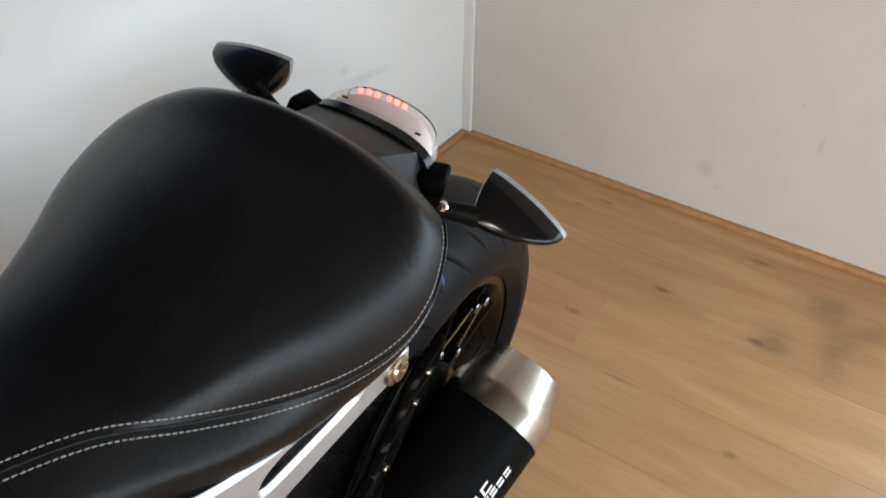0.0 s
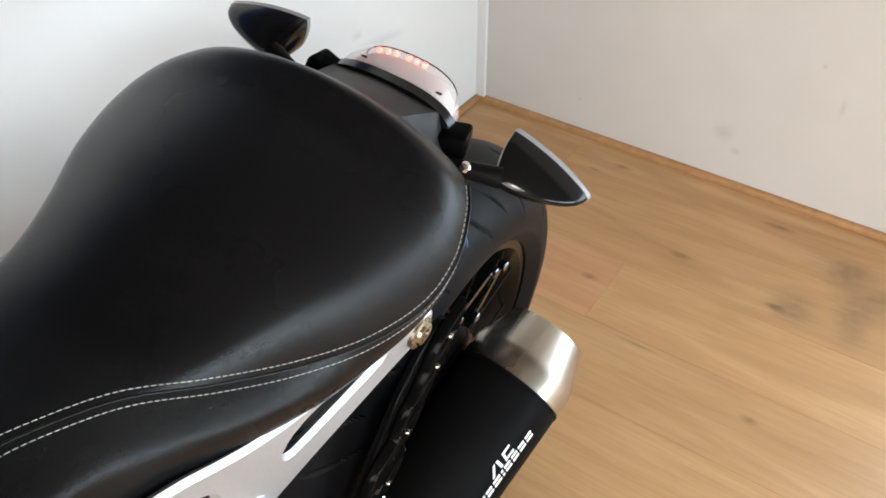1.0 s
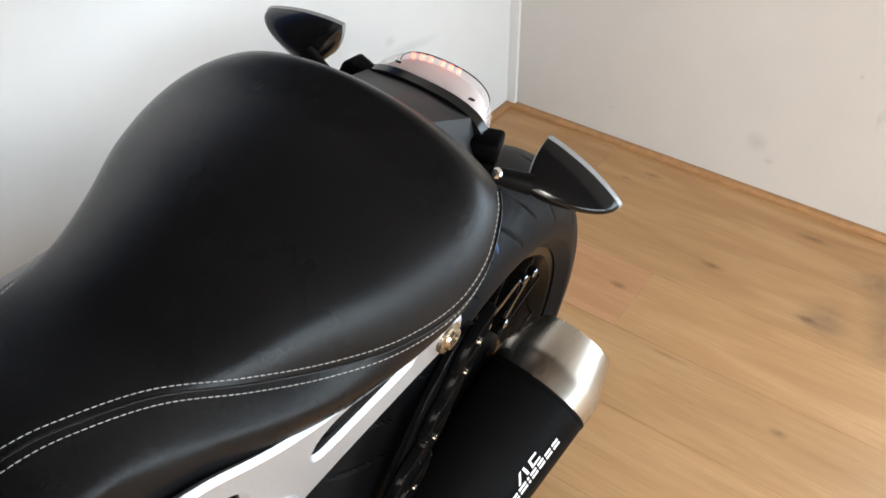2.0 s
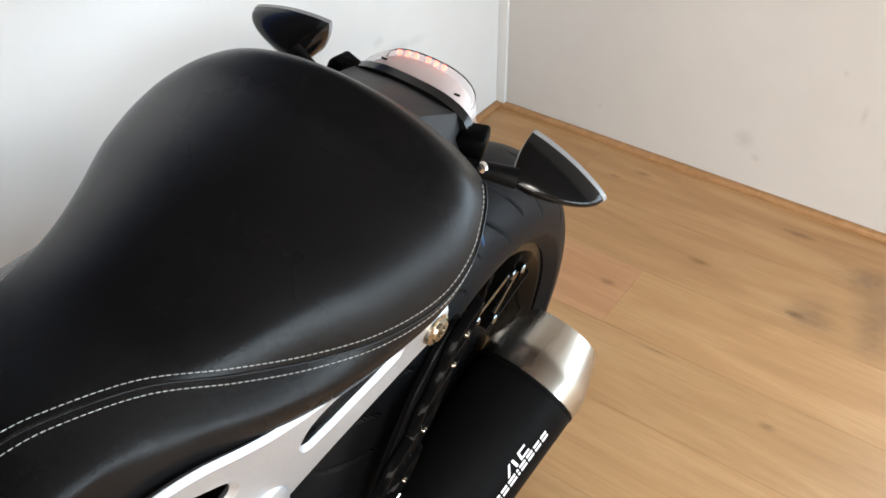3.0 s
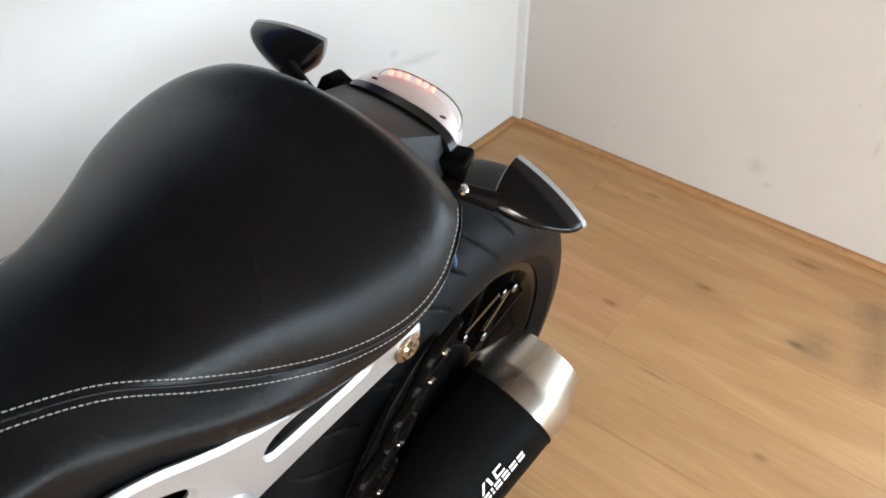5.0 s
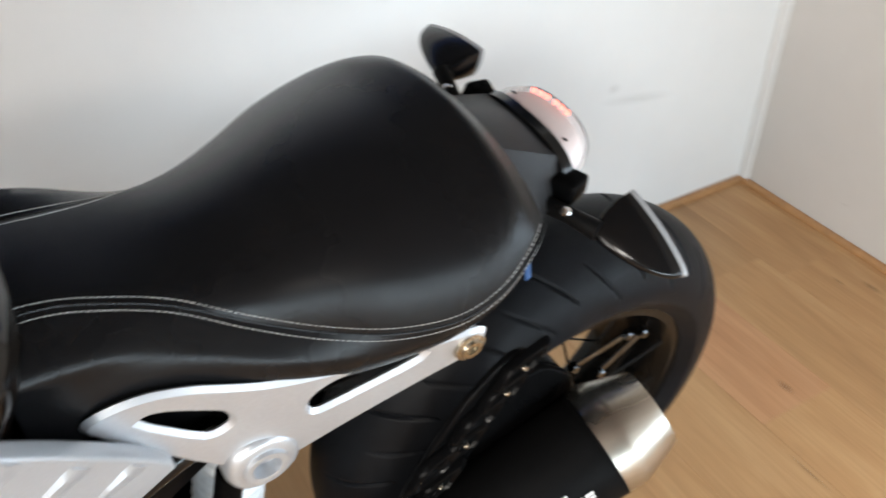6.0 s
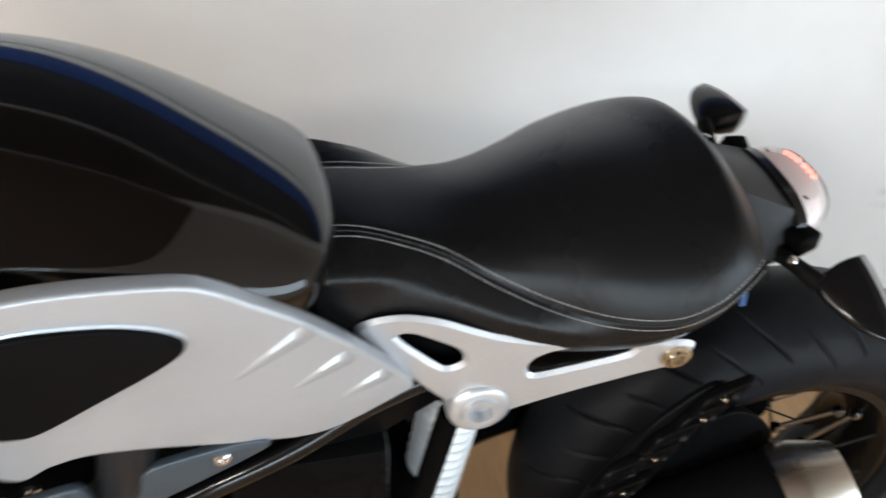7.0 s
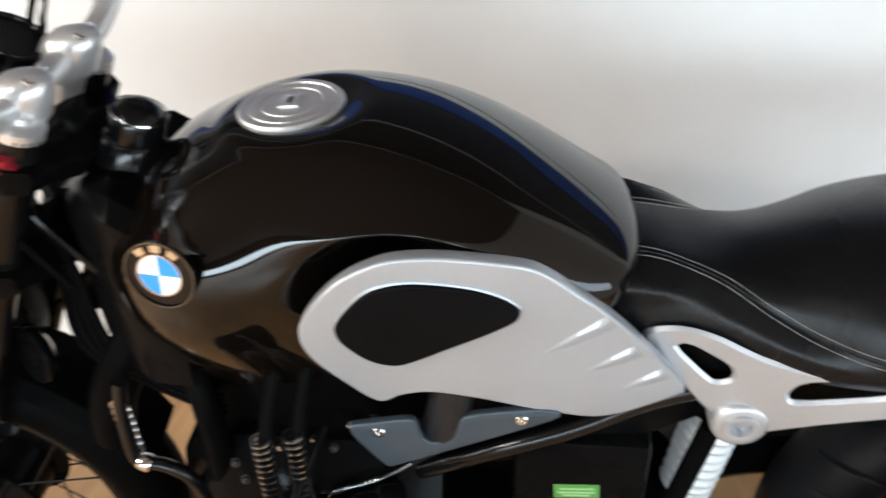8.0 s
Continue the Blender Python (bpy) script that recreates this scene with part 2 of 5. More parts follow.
M_GROUND = mat("grey_paving", (0.22, 0.22, 0.21), 0.85, 0, 0.2, 1, 20, 0.2, 60)


# ---- mesh helpers ----
def part(name, bm, material, parent=None, label="", smooth=True):
    """Links a bmesh or mesh as one mesh object under a thing or under a part."""
    if isinstance(bm, bmesh.types.BMesh):
        me = bpy.data.meshes.new(name)
        bm.normal_update()
        bm.to_mesh(me)
        bm.free()
    else:
        me = bm
        me.name = name
    if not isinstance(bm, bmesh.types.BMesh):
        me.materials.clear()
    for m in (material if isinstance(material, (list, tuple)) else [material]):
        me.materials.append(m)
    if smooth:
        me.shade_smooth()
        me.set_sharp_from_angle(angle=radians(38))
    ob = new(name, me)
    if parent:
        ob.parent = parent
    return tagged(ob, label) if label else ob


def spline(pts, n, closed=False):
    """n points along a Catmull-Rom curve through pts, evenly by parameter."""
    P = np.array(pts, float)
    k = len(P)
    out = []
    span = k if closed else k - 1
    for i in range(n):
        s = span * i / (n if closed else n - 1)
        j = min(int(s), span - 1)
        u = s - j
        idx = [(j + d) % k if closed else min(max(j + d, 0), k - 1) for d in (-1, 0, 1, 2)]
        a, b, c, d = P[idx]
        out.append(0.5 * (2 * b + (c - a) * u + (2 * a - 5 * b + 4 * c - d) * u * u + (3 * b - a - 3 * c + d) * u ** 3))
    return np.array(out)


def grid(bm, G, loop=False, mi=0):
    """Quads over a grid of points G[i][j]; loop closes each row."""
    V = [[bm.verts.new(p) for p in row] for row in G]
    m = len(V[0])
    for a, b in zip(V, V[1:]):
        for j in range(m if loop else m - 1):
            f = bm.faces.new((a[j], a[(j + 1) % m], b[(j + 1) % m], b[j]))
            f.material_index = mi
    return V


def loft(rows, caps=True):
    """A closed body from rows of closed loops."""
    bm = bmesh.new()
    V = grid(bm, rows, True)
    if caps:
        bm.faces.new(V[0][::-1]), bm.faces.new(V[-1])
    bmesh.ops.recalc_face_normals(bm, faces=bm.faces)
    return bm


def axes(d):
    d = Vector(d).normalized()
    s = d.cross(Vector((0, 0, 1)) if abs(d.z) < 0.9 else Vector((0, 1, 0))).normalized()
    return d, s, s.cross(d)


def lathe(base, direction, profile, n=40, caps=True):
    """Turned body: profile of (along, radius) pairs on an axis from base."""
    d, s, u = axes(direction)
    rows = [[Vector(base) + d * a + (s * math.cos(q) + u * math.sin(q)) * r for q in (2 * math.pi * i / n for i in range(n))] for a, r in profile]
    return loft(rows, caps)


def tube(path, r, n=12, steps=0, ends=True):
    """Round bar along a smooth path; r a number or one per point."""
    P = np.array(path, float)
    R = np.full(len(P), r) if np.isscalar(r) else np.array(r, float)
    if steps:
        Q = spline(np.c_[P, R], steps)
        P, R = Q[:, :3], Q[:, 3]
    T = np.gradient(P, axis=0)
    rows, side = [], None
    for p, t, q in zip(P, T, R):
        d = Vector(t).normalized()
        side = axes(d)[1] if side is None else (side - d * side.dot(d)).normalized()
        up = side.cross(d)
        rows.append([Vector(p) + (side * math.cos(a) + up * math.sin(a)) * q for a in (2 * math.pi * i / n for i in range(n))])
    return loft(rows, ends)


def block(size, centre, bevel=0.003, m=None, seg=2):
    bm = bmesh.new()
    bmesh.ops.create_cube(bm, size=1, matrix=Matrix.Diagonal((*size, 1)))
    if bevel:
        bmesh.ops.bevel(bm, geom=bm.edges[:] + bm.verts[:], offset=bevel, segments=seg, affect="EDGES", profile=0.5)
    bm.transform(Matrix.Translation(centre) @ (m if m else Matrix()))
    return bm


def inset(poly, d):
    """A closed outline moved inwards by d."""
    P = np.array(poly, float)
    area2 = np.sum(P[:, 0] * np.roll(P[:, 1], -1) - np.roll(P[:, 0], -1) * P[:, 1])
    e = np.roll(P, -1, axis=0) - P
    n = np.stack([-e[:, 1], e[:, 0]], 1) / np.maximum(np.linalg.norm(e, axis=1), 1e-9)[:, None] * np.sign(area2)
    m = n + np.roll(n, 1, axis=0)
    m /= np.maximum(np.sum(m * m, axis=1), 0.6)[:, None] / 2
    Q = P + m * d
    if d > 0:
        # leave out points that crossed over at a tight corner
        e2 = np.maximum(np.sum(e * e, axis=1), 1e-12)
        k = np.clip(np.sum((Q[:, None] - P[None]) * e[None], axis=2) / e2, 0, 1)
        gap = np.linalg.norm(Q[:, None] - (P[None] + k[..., None] * e[None]), axis=2).min(axis=1)
        Q = Q[gap > 0.9 * d]
    return Q.tolist()


def soften(poly, n=3):
    """Rounds the corners of a closed outline a little."""
    P = np.array(poly, float)
    for _ in range(n - 1):
        nxt = np.roll(P, -1, axis=0)
        P = np.stack([P * 0.8 + nxt * 0.2, P * 0.2 + nxt * 0.8], 1).reshape(-1, 2)
    return P.tolist()


def plate(outlines, thick, bevel, place, res=2):
    """A bevelled plate with holes: closed outlines in (a, b), laid by place(a, b, h) with h from -thick/2 to thick/2."""
    cu = bpy.data.curves.new("plate", "CURVE")
    cu.dimensions, cu.fill_mode, cu.extrude, cu.bevel_depth, cu.bevel_resolution = "2D", "BOTH", max(thick / 2 - bevel, 0), bevel, res
    for i, o in enumerate(outlines):
        o = inset(o, bevel if i == 0 else -bevel)
        sp = cu.splines.new("POLY")
        sp.points.add(len(o) - 1)
        for p, (a, b) in zip(sp.points, o):
            p.co = (a, b, 0, 1)
        sp.use_cyclic_u = True
    ob = bpy.data.objects.new("plate", cu)
    scene.collection.objects.link(ob)
    bpy.context.view_layer.update()
    me = bpy.data.meshes.new_from_object(ob.evaluated_get(bpy.context.evaluated_depsgraph_get()))
    bpy.data.objects.remove(ob)
    bpy.data.curves.remove(cu)
    bm = bmesh.new()
    bm.from_mesh(me)
    bpy.data.meshes.remove(me)
    bmesh.ops.remove_doubles(bm, verts=bm.verts, dist=1e-5)
    for v in bm.verts:
        v.co = place(*v.co)
    bmesh.ops.recalc_face_normals(bm, faces=bm.faces)
    return bm


def join(*bms):
    out = bmesh.new()
    for b in bms:
        me = bpy.data.meshes.new("join")
        b.to_mesh(me)
        b.free()
        out.from_mesh(me)
        bpy.data.meshes.remove(me)
    return out


# ---- the room ----
def slab(name, x0, x1, y0, y1, z0, z1, material, label="", bevel=0.0, category=""):
    ob = part(name, block((x1 - x0, y1 - y0, z1 - z0), ((x0 + x1) / 2, (y0 + y1) / 2, (z0 + z1) / 2), bevel), material, None, label, smooth=False)
    return tagged(ob, kind="structure", category=category)


slab("wall_north", X0, 0.12, 0, 0.12, -0.05, CEIL, M_WALL_A, "white painted plaster wall with faint smudges")
slab("wall_east", 0, 0.12, OPENINGS["east"][1], -0.0005, -0.05, CEIL, M_WALL_B, "warmer, darker white plaster wall with small marks")
slab("ceiling", X0 - 0.12, 0.12, Y0 - 0.12, 0.12, CEIL, CEIL + 0.1, M_CEIL, "unseen ceiling, dark brown to keep reflections dark")
for side, (p, q, c, d, watts, tint) in OPENINGS.items():
    along = side == "south"
    lo, hi = (X0, 0.12) if along else (Y0, 0.0)
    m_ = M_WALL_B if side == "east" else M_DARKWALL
    for i, (a, b, e, f) in enumerate(((lo, p, -0.05, CEIL), (q, hi, -0.05, CEIL), (p, q, -0.05, c), (p, q, d, CEIL))):
        if side == "east" and i == 1:
            continue
        box = (a, b, Y0 - 0.12, Y0) if along else ((0, 0.12, a, b) if side == "east" else (X0 - 0.12, X0, a, b))
        slab("wall_%s_%d" % (side, i + 2), *box, e, f, m_, "painted wall round a shop window")
    w = tagged(new("window_%d" % (1 + list(OPENINGS).index(side))), "white framed window assumed beyond the view", "window", kind="structure")
    t = 0.06 if side == "east" else (-0.06 + (Y0 if along else X0))
    for a, b, e, f in ((p, q, c, c + 0.05), (p, q, d - 0.05, d), (p, p + 0.05, c + 0.05, d - 0.05), (q - 0.05, q, c + 0.05, d - 0.05)):
        size, mid_ = ((b - a, 0.07, f - e), ((a + b) / 2, t, (e + f) / 2)) if along else ((0.07, b - a, f - e), (t, (a + b) / 2, (e + f) / 2))
        part("window_frame", block(size, mid_, 0.004), M_FRAMEPAINT, w)
    size, mid_ = ((q - p - 0.1, 0.006, d - c - 0.1), ((p + q) / 2, t, (c + d) / 2)) if along else ((0.006, q - p - 0.1, d - c - 0.1), (t, (p + q) / 2, (c + d) / 2))
    pane = part("pane", block(size, mid_, 0), M_GLASS, w)
    pane.visible_shadow = False
slab("ground", -60, 60, -60, 60, -0.3, -0.06, M_GROUND, "grey paving outside the room")
trim = slab("trim", -0.010, 0, -0.026, 0, 0.012, CEIL - 0.002, M_WALL_A, "white corner strip on the wall edge", 0.002)


def quarter(length):
    """Quarter-round moulding, 14 mm, along +x from the origin, wall at y = 0."""
    bm = bmesh.new()
    prof = [(0, 0), (0, 0.014)] + [(-0.004 - 0.009 * math.sin(a), 0.005 + 0.009 * math.cos(a)) for a in (radians(q) for q in range(0, 91, 15))] + [(-0.013, 0)]
    rows = [[(x, y, z) for y, z in prof] for x in (0, length)]
    V = grid(bm, rows, True)
    bm.faces.new(V[0]), bm.faces.new(V[1][::-1])
    bmesh.ops.recalc_face_normals(bm, faces=bm.faces)
    return bm


bb = part("baseboard", quarter(-X0), M_BASE, None, "oak quarter-round skirting along the white wall")
bb.location = (X0, -0.0006, 0.0005)
tagged(bb, kind="structure")
bb = part("baseboard", quarter(-Y0), M_BASE, None, "oak quarter-round skirting along the warm white wall")
bb.matrix_basis = pose(-0.0006, 0, 0.0005, 0, 0, -90)
tagged(bb, kind="structure")

# the marks on the walls
SMUDGE = mat("grey_scuff", (0.55, 0.55, 0.53), 0.7, 0, 0.1, 40, 200)


def fade(m, radius, strength):
    """Lets a scuff thin out to nothing towards its edge."""
    N, L = m.node_tree.nodes, m.node_tree.links
    tc, ln, mr, ns, mu = N.new("ShaderNodeTexCoord"), N.new("ShaderNodeVectorMath"), N.new("ShaderNodeMapRange"), N.new("ShaderNodeTexNoise"), N.new("ShaderNodeMath")
    ln.operation, mu.operation = "LENGTH", "MULTIPLY"
    L.new(tc.outputs["Object"], ln.inputs[0]), L.new(ln.outputs["Value"], mr.inputs["Value"])
    mr.inputs["From Min"].default_value, mr.inputs["From Max"].default_value, mr.inputs["To Min"].default_value, mr.inputs["To Max"].default_value = 0, radius, strength, 0
    ns.inputs["Scale"].default_value = 3.0 / radius
    L.new(tc.outputs["Object"], ns.inputs["Vector"])
    L.new(mr.outputs[0], mu.inputs[0]), L.new(ns.outputs[0], mu.inputs[1])
    L.new(mu.outputs[0], N["Principled BSDF"].inputs["Alpha"])
    return m


fade(SMUDGE, 1.0, 0.28)


def scuff(parent_wall, loc, rot, sx, sy):
    bm = bmesh.new()
    bmesh.ops.create_circle(bm, cap_ends=True, segments=20, radius=1)
    ob = part("scuff_mark", bm, SMUDGE, None, smooth=False)
    ob.matrix_basis = Matrix.Translation(loc) @ rot @ Matrix.Diagonal((sx, sy, 1, 1))
    ob.parent = parent_wall
    return ob


wn_, we_ = bpy.data.objects["wall_north"], bpy.data.objects["wall_east"]
NA, NB = pose(0, 0, 0, 90, 0, 0), pose(0, 0, 0, 90, 0, -90)
scuff(wn_, (-0.40, -0.0022, 0.335), NA @ pose(0, 0, 0, 0, 0, -8), 0.11, 0.016)
scuff(wn_, (-0.47, -0.0026, 0.375), NA, 0.02, 0.014)
scuff(we_, (-0.0022, -0.684, 0.092), NB, 0.014, 0.012)
scuff(we_, (-0.0022, -0.868, 0.266), NB, 0.008, 0.028)
scuff(we_, (-0.0022, -0.811, 0.342), NB, 0.006, 0.008)
scuff(we_, (-0.0022, -0.65, 0.13), NB, 0.03, 0.03)
scuff(we_, (-0.0022, -0.295, 0.094), NB, 0.008, 0.004)

# fixture for the added panel, out of view
for tx, ty, watts in ADDED_PANELS:
    lamp = tagged(new("added_ceiling_light"), "unseen white light panel added on the brown ceiling", "light", "ceiling lights")
    lamp.location = (tx, ty, CEIL)
    part("housing", block((1.25, 0.66, 0.05), (0, 0, -0.025), 0.006), M_FRAMEPAINT, lamp)
    part("diffuser", block((1.17, 0.59, 0.008), (0, 0, -0.0545), 0.002), M_TUBE, lamp, "lit white diffuser")


# unseen board, made up to give tank and seat dark and blue reflections
banner = tagged(new("reflection_board"), "unseen charcoal board with a blue stripe, added for reflections", "banner")
banner.location = (-2.65, -0.03, 1.57)
part("board", block((4.6, 0.02, 1.44), (0, 0.012, 0.36), 0.002), M_DARKBOARD, banner)
part("stripe", block((4.6, 0.004, 0.11), (0, -0.0005, -0.300), 0.0005), M_BANNERBLUE, banner, "dark blue stripe for the tank's reflection")
part("border", block((4.6, 0.022, 0.05), (0, 0.012, -0.3855), 0.002), M_WHITE, banner, "white lower border")
part("line", block((4.6, 0.004, 0.012), (0, -0.0005, 0.168), 0.0005), M_WHITE, banner, "thin white line for the tank's reflection")
part("panel", block((4.6, 0.004, 0.40), (0, -0.0005, -0.040), 0.0005), M_BANNERGREY, banner, "blue-grey panel for the tank's reflection")

# ---- the motorcycle ----
# its own axes: x to the tail, y to its right, z up; origin below the rear axle; it leans on its side stand
bike = tagged(new("motorcycle"), "black roadster motorcycle with a stitched leather seat leaning on oak floor", "motorcycle")
bike.matrix_basis = pose(-1.0745, -0.5119, 0, 7.98, 0, 2.96)


def smooth01(t):
    t = min(max(t, 0), 1)
    return t * t * (3 - 2 * t)


# fuel tank: x, top, then (y, z) of shoulder, flank, crease, recess and lower edge
TANK = [
    (-0.541, 0.842, 0.024, 0.841, 0.050, 0.837, 0.068, 0.827, 0.074, 0.798, 0.070, 0.720),
    (-0.549, 0.852, 0.038, 0.850, 0.076, 0.842, 0.096, 0.829, 0.103, 0.796, 0.092, 0.715),
    (-0.566, 0.865, 0.053, 0.861, 0.101, 0.849, 0.121, 0.832, 0.127, 0.795, 0.105, 0.710),
    (-0.60, 0.887, 0.066, 0.880, 0.118, 0.860, 0.137, 0.838, 0.140, 0.797, 0.108, 0.70),
    (-0.64, 0.911, 0.073, 0.903, 0.128, 0.880, 0.147, 0.855, 0.145, 0.808, 0.110, 0.70),
    (-0.70, 0.944, 0.082, 0.934, 0.139, 0.909, 0.155, 0.887, 0.147, 0.848, 0.110, 0.70),
    (-0.78, 0.972, 0.090, 0.962, 0.152, 0.931, 0.158, 0.922, 0.120, 0.900, 0.100, 0.70),
    (-0.85, 0.983, 0.095, 0.970, 0.154, 0.923, 0.161, 0.908, 0.138, 0.880, 0.115, 0.70),
    (-0.90, 0.984, 0.095, 0.969, 0.152, 0.928, 0.170, 0.885, 0.172, 0.840, 0.130, 0.69),
    (-0.95, 0.974, 0.095, 0.959, 0.157, 0.922, 0.185, 0.880, 0.188, 0.810, 0.140, 0.69),
    (-1.00, 0.959, 0.090, 0.944, 0.158, 0.914, 0.194, 0.880, 0.196, 0.800, 0.140, 0.69),
    (-1.06, 0.934, 0.080, 0.919, 0.140, 0.890, 0.176, 0.860, 0.172, 0.795, 0.120, 0.705),
    (-1.10, 0.893, 0.060, 0.884, 0.110, 0.865, 0.130, 0.840, 0.125, 0.790, 0.090, 0.74),
]
rows = spline(TANK, 120)
for _ in range(2):
    # fair the lengthwise lines
    pad = np.concatenate([2 * rows[:1] - rows[4:0:-1], rows, 2 * rows[-1:] - rows[-2:-6:-1]])
    rows = np.stack([pad[q:q + 9].mean(axis=0) for q in range(120)])
full = []
for r in rows:
    half = [(-r[q], r[q + 1]) for q in range(10, 0, -2)]
    sec = spline(half + [(0, r[1])] + [(-y, z) for y, z in half[::-1]], 121)
    # the rear end is undercut: its lower part starts further forward
    full.append([(r[0] - 0.028 * smooth01((0.850 - z) / 0.09) * smooth01((r[0] + 0.64) / 0.08), y, z) for y, z in sec])
for _ in range(2):
    # fair the lengthwise lines of the skin, ends held
    A = np.array(full)
    A[2:-2] = (A[:-4] + 2 * A[1:-3] + 3 * A[2:-2] + 2 * A[3:-1] + A[4:]) / 9
    full = [[tuple(p) for p in row] for row in A]
CAP_X, CAP_SLOPE = -0.919, 0.06
CAP_Z = float(np.interp(CAP_X, rows[::-1, 0], rows[::-1, 1])) - 0.010
for g in full:
    for j, (x, y, z) in enumerate(g):
        r = math.hypot(x - CAP_X, y)
        if z > 0.90 and r < 0.096:
            k = 1 - smooth01((r - 0.059) / 0.037)
            g[j] = (x, y, z + (CAP_Z + CAP_SLOPE * (x - CAP_X) - z) * k)
tank = part("fuel_tank", loft(full), M_TANK, bike, "gloss black painted steel tank")


# filler cap, sunk flush into the tank's top
capn = Vector((-CAP_SLOPE, 0, 1)).normalized()
cb = Vector((CAP_X, 0, CAP_Z - 0.0075))
cap = part("fuel_cap", lathe(cb, capn, [(0, 0.0585), (0.010, 0.0585), (0.0125, 0.0565), (0.0127, 0.0495), (0.0112, 0.0485), (0.0112, 0.0465), (0.0125, 0.0455), (0.0128, 0.0350), (0.0116, 0.0340), (0.0116, 0.0325), (0.0128, 0.0315), (0.0132, 0.0)], 64), M_ALU, tank, "round brushed aluminium filler cap")
d, s, u = axes(capn)
TURN = Matrix((s, u, d)).transposed().to_4x4()
part("lock_cover", block((0.028, 0.022, 0.003), cb + d * 0.0140, 0.001, TURN @ pose(0, 0, 0, 0, 0, 90)), M_ALU, tank)
part("keyhole", block((0.014, 0.004, 0.002), cb + d * 0.0158, 0.0005, TURN @ pose(0, 0, 0, 0, 0, 90)), M_GLOSSBLACK, tank)


def disc(bm, c, n, r0, r1, h, mi, seg=48, a0=0, a1=360, flat=True):
    """A ring or sector, raised by h."""
    d, s, u = axes(n)
    k = max(3, int(seg * (a1 - a0) / 360))
    A = [radians(a0 + (a1 - a0) * i / k) for i in range(k + 1)]
    rows = [[Vector(c) + d * h + (s * math.cos(a) + u * math.sin(a)) * r for a in A] for r in (max(r0, 1e-4), r1)]
    rows.append([Vector(c) + (s * math.cos(a) + u * math.sin(a)) * r1 for a in A])
    grid(bm, rows, False, mi)


for sgn in (-1,):
    bc, bn = (-1.009, sgn * 0.1975, 0.893), (-0.12, sgn, 0.12)
    badge = tagged(new("tank_badge"), "round blue and white enamel badge")
    badge.parent = bike

    def piece(name, material, *spec):
        bm = bmesh.new()
        disc(bm, bc, bn, *spec)
        bmesh.ops.recalc_face_normals(bm, faces=bm.faces)
        part(name, bm, material, badge, smooth=False)

    piece("badge_base", M_GLOSSBLACK, 0.0, 0.0365, 0.002, 0)
    # chrome rim in a darker metal: its dark reflections are in the colour
    piece("badge_rim", M_DARKCHROME, 0.0345, 0.0362, 0.0042, 0)
    piece("badge_ring", M_CHROME, 0.0215, 0.0230, 0.0038, 0)
    for q in range(4):
        piece("badge_quarter", M_BADGEBLUE if q % 2 else M_BADGEWHITE, 0.0, 0.0215, 0.0034, 0, 64, q * 90, q * 90 + 90)
    for q in (55, 90, 125):
        piece("badge_bar", M_CHROME, 0.0250, 0.0325, 0.0032, 0, 64, q - 10, q + 10)

# seat: the seam line on its side, and the crest along its middle
SEAM = spline([(-0.565, -0.046, 0.830), (-0.53, -0.047, 0.8285), (-0.5, -0.051, 0.822), (-0.45, -0.064, 0.806), (-0.4, -0.087, 0.783), (-0.35, -0.112, 0.767), (-0.3, -0.137, 0.762), (-0.25, -0.1515, 0.765), (-0.21, -0.1525, 0.780), (-0.175, -0.140, 0.797), (-0.155, -0.126, 0.806)], 90)
CREST_X = [-0.57, -0.52, -0.47, -0.43, -0.39, -0.35, -0.31, -0.27, -0.24, -0.215, -0.195, -0.175, -0.155]
CREST_Z = [0.839, 0.8301, 0.8184, 0.8135, 0.8174, 0.8292, 0.8388, 0.8445, 0.8475, 0.8505, 0.8562, 0.8612, 0.846]
FAR = 1.10          # the far half is drawn a little wider than the near one


def step(a, b, x):
    t = min(max((x - a) / (b - a), 0), 1)
    return t * t * (3 - 2 * t)


crest = spline(list(zip(CREST_X, CREST_Z)), 90)
seat_rows = []
for (x, y, z) in SEAM:
    k = step(-0.27, -0.155, x)
    tip = step(-0.195, -0.155, x)
    zc = float(np.interp(x, crest[:, 0], crest[:, 1]))
    full_ = float(np.interp(x, (-0.45, -0.30, -0.20), (0.34, 0.46, 0.51)))
    p = 22.0 - 18.0 * k
    row = []
    for i in range(61):
        v = i / 30 - 1
        w = math.copysign(1 - (1 - abs(v)) ** 2.2, v)
        h = full_ * max(1 - abs(w) ** p, 0) ** (0.5 + 0.35 * k) + (1 - full_) * (1 - w * w)
        if w < 0:
            # the near flank rolls over softly
            h = 0.53 * (1 - abs(w) ** 10) + 0.47 * (1 - w * w)
        h += tip * ((1 - w * w) ** 0.65 - h)
        row.append((x - 0.003 * k, -y * w * (FAR if w > 0 else 1), z + (zc - z) * h))
    seat_rows.append(row)
bm = bmesh.new()
V = grid(bm, seat_rows)
lip = [bm.verts.new(v.co + Vector((-0.003, 0, -0.02))) for v in V[-1]]
for j in range(60):
    bm.faces.new((V[-1][j], V[-1][j + 1], lip[j + 1], lip[j]))
bmesh.ops.recalc_face_normals(bm, faces=bm.faces)
seat = tagged(new("seat"))
seat.parent = bike
part("seat_cover", bm, M_LEATHER, seat, "smooth black leather upper")

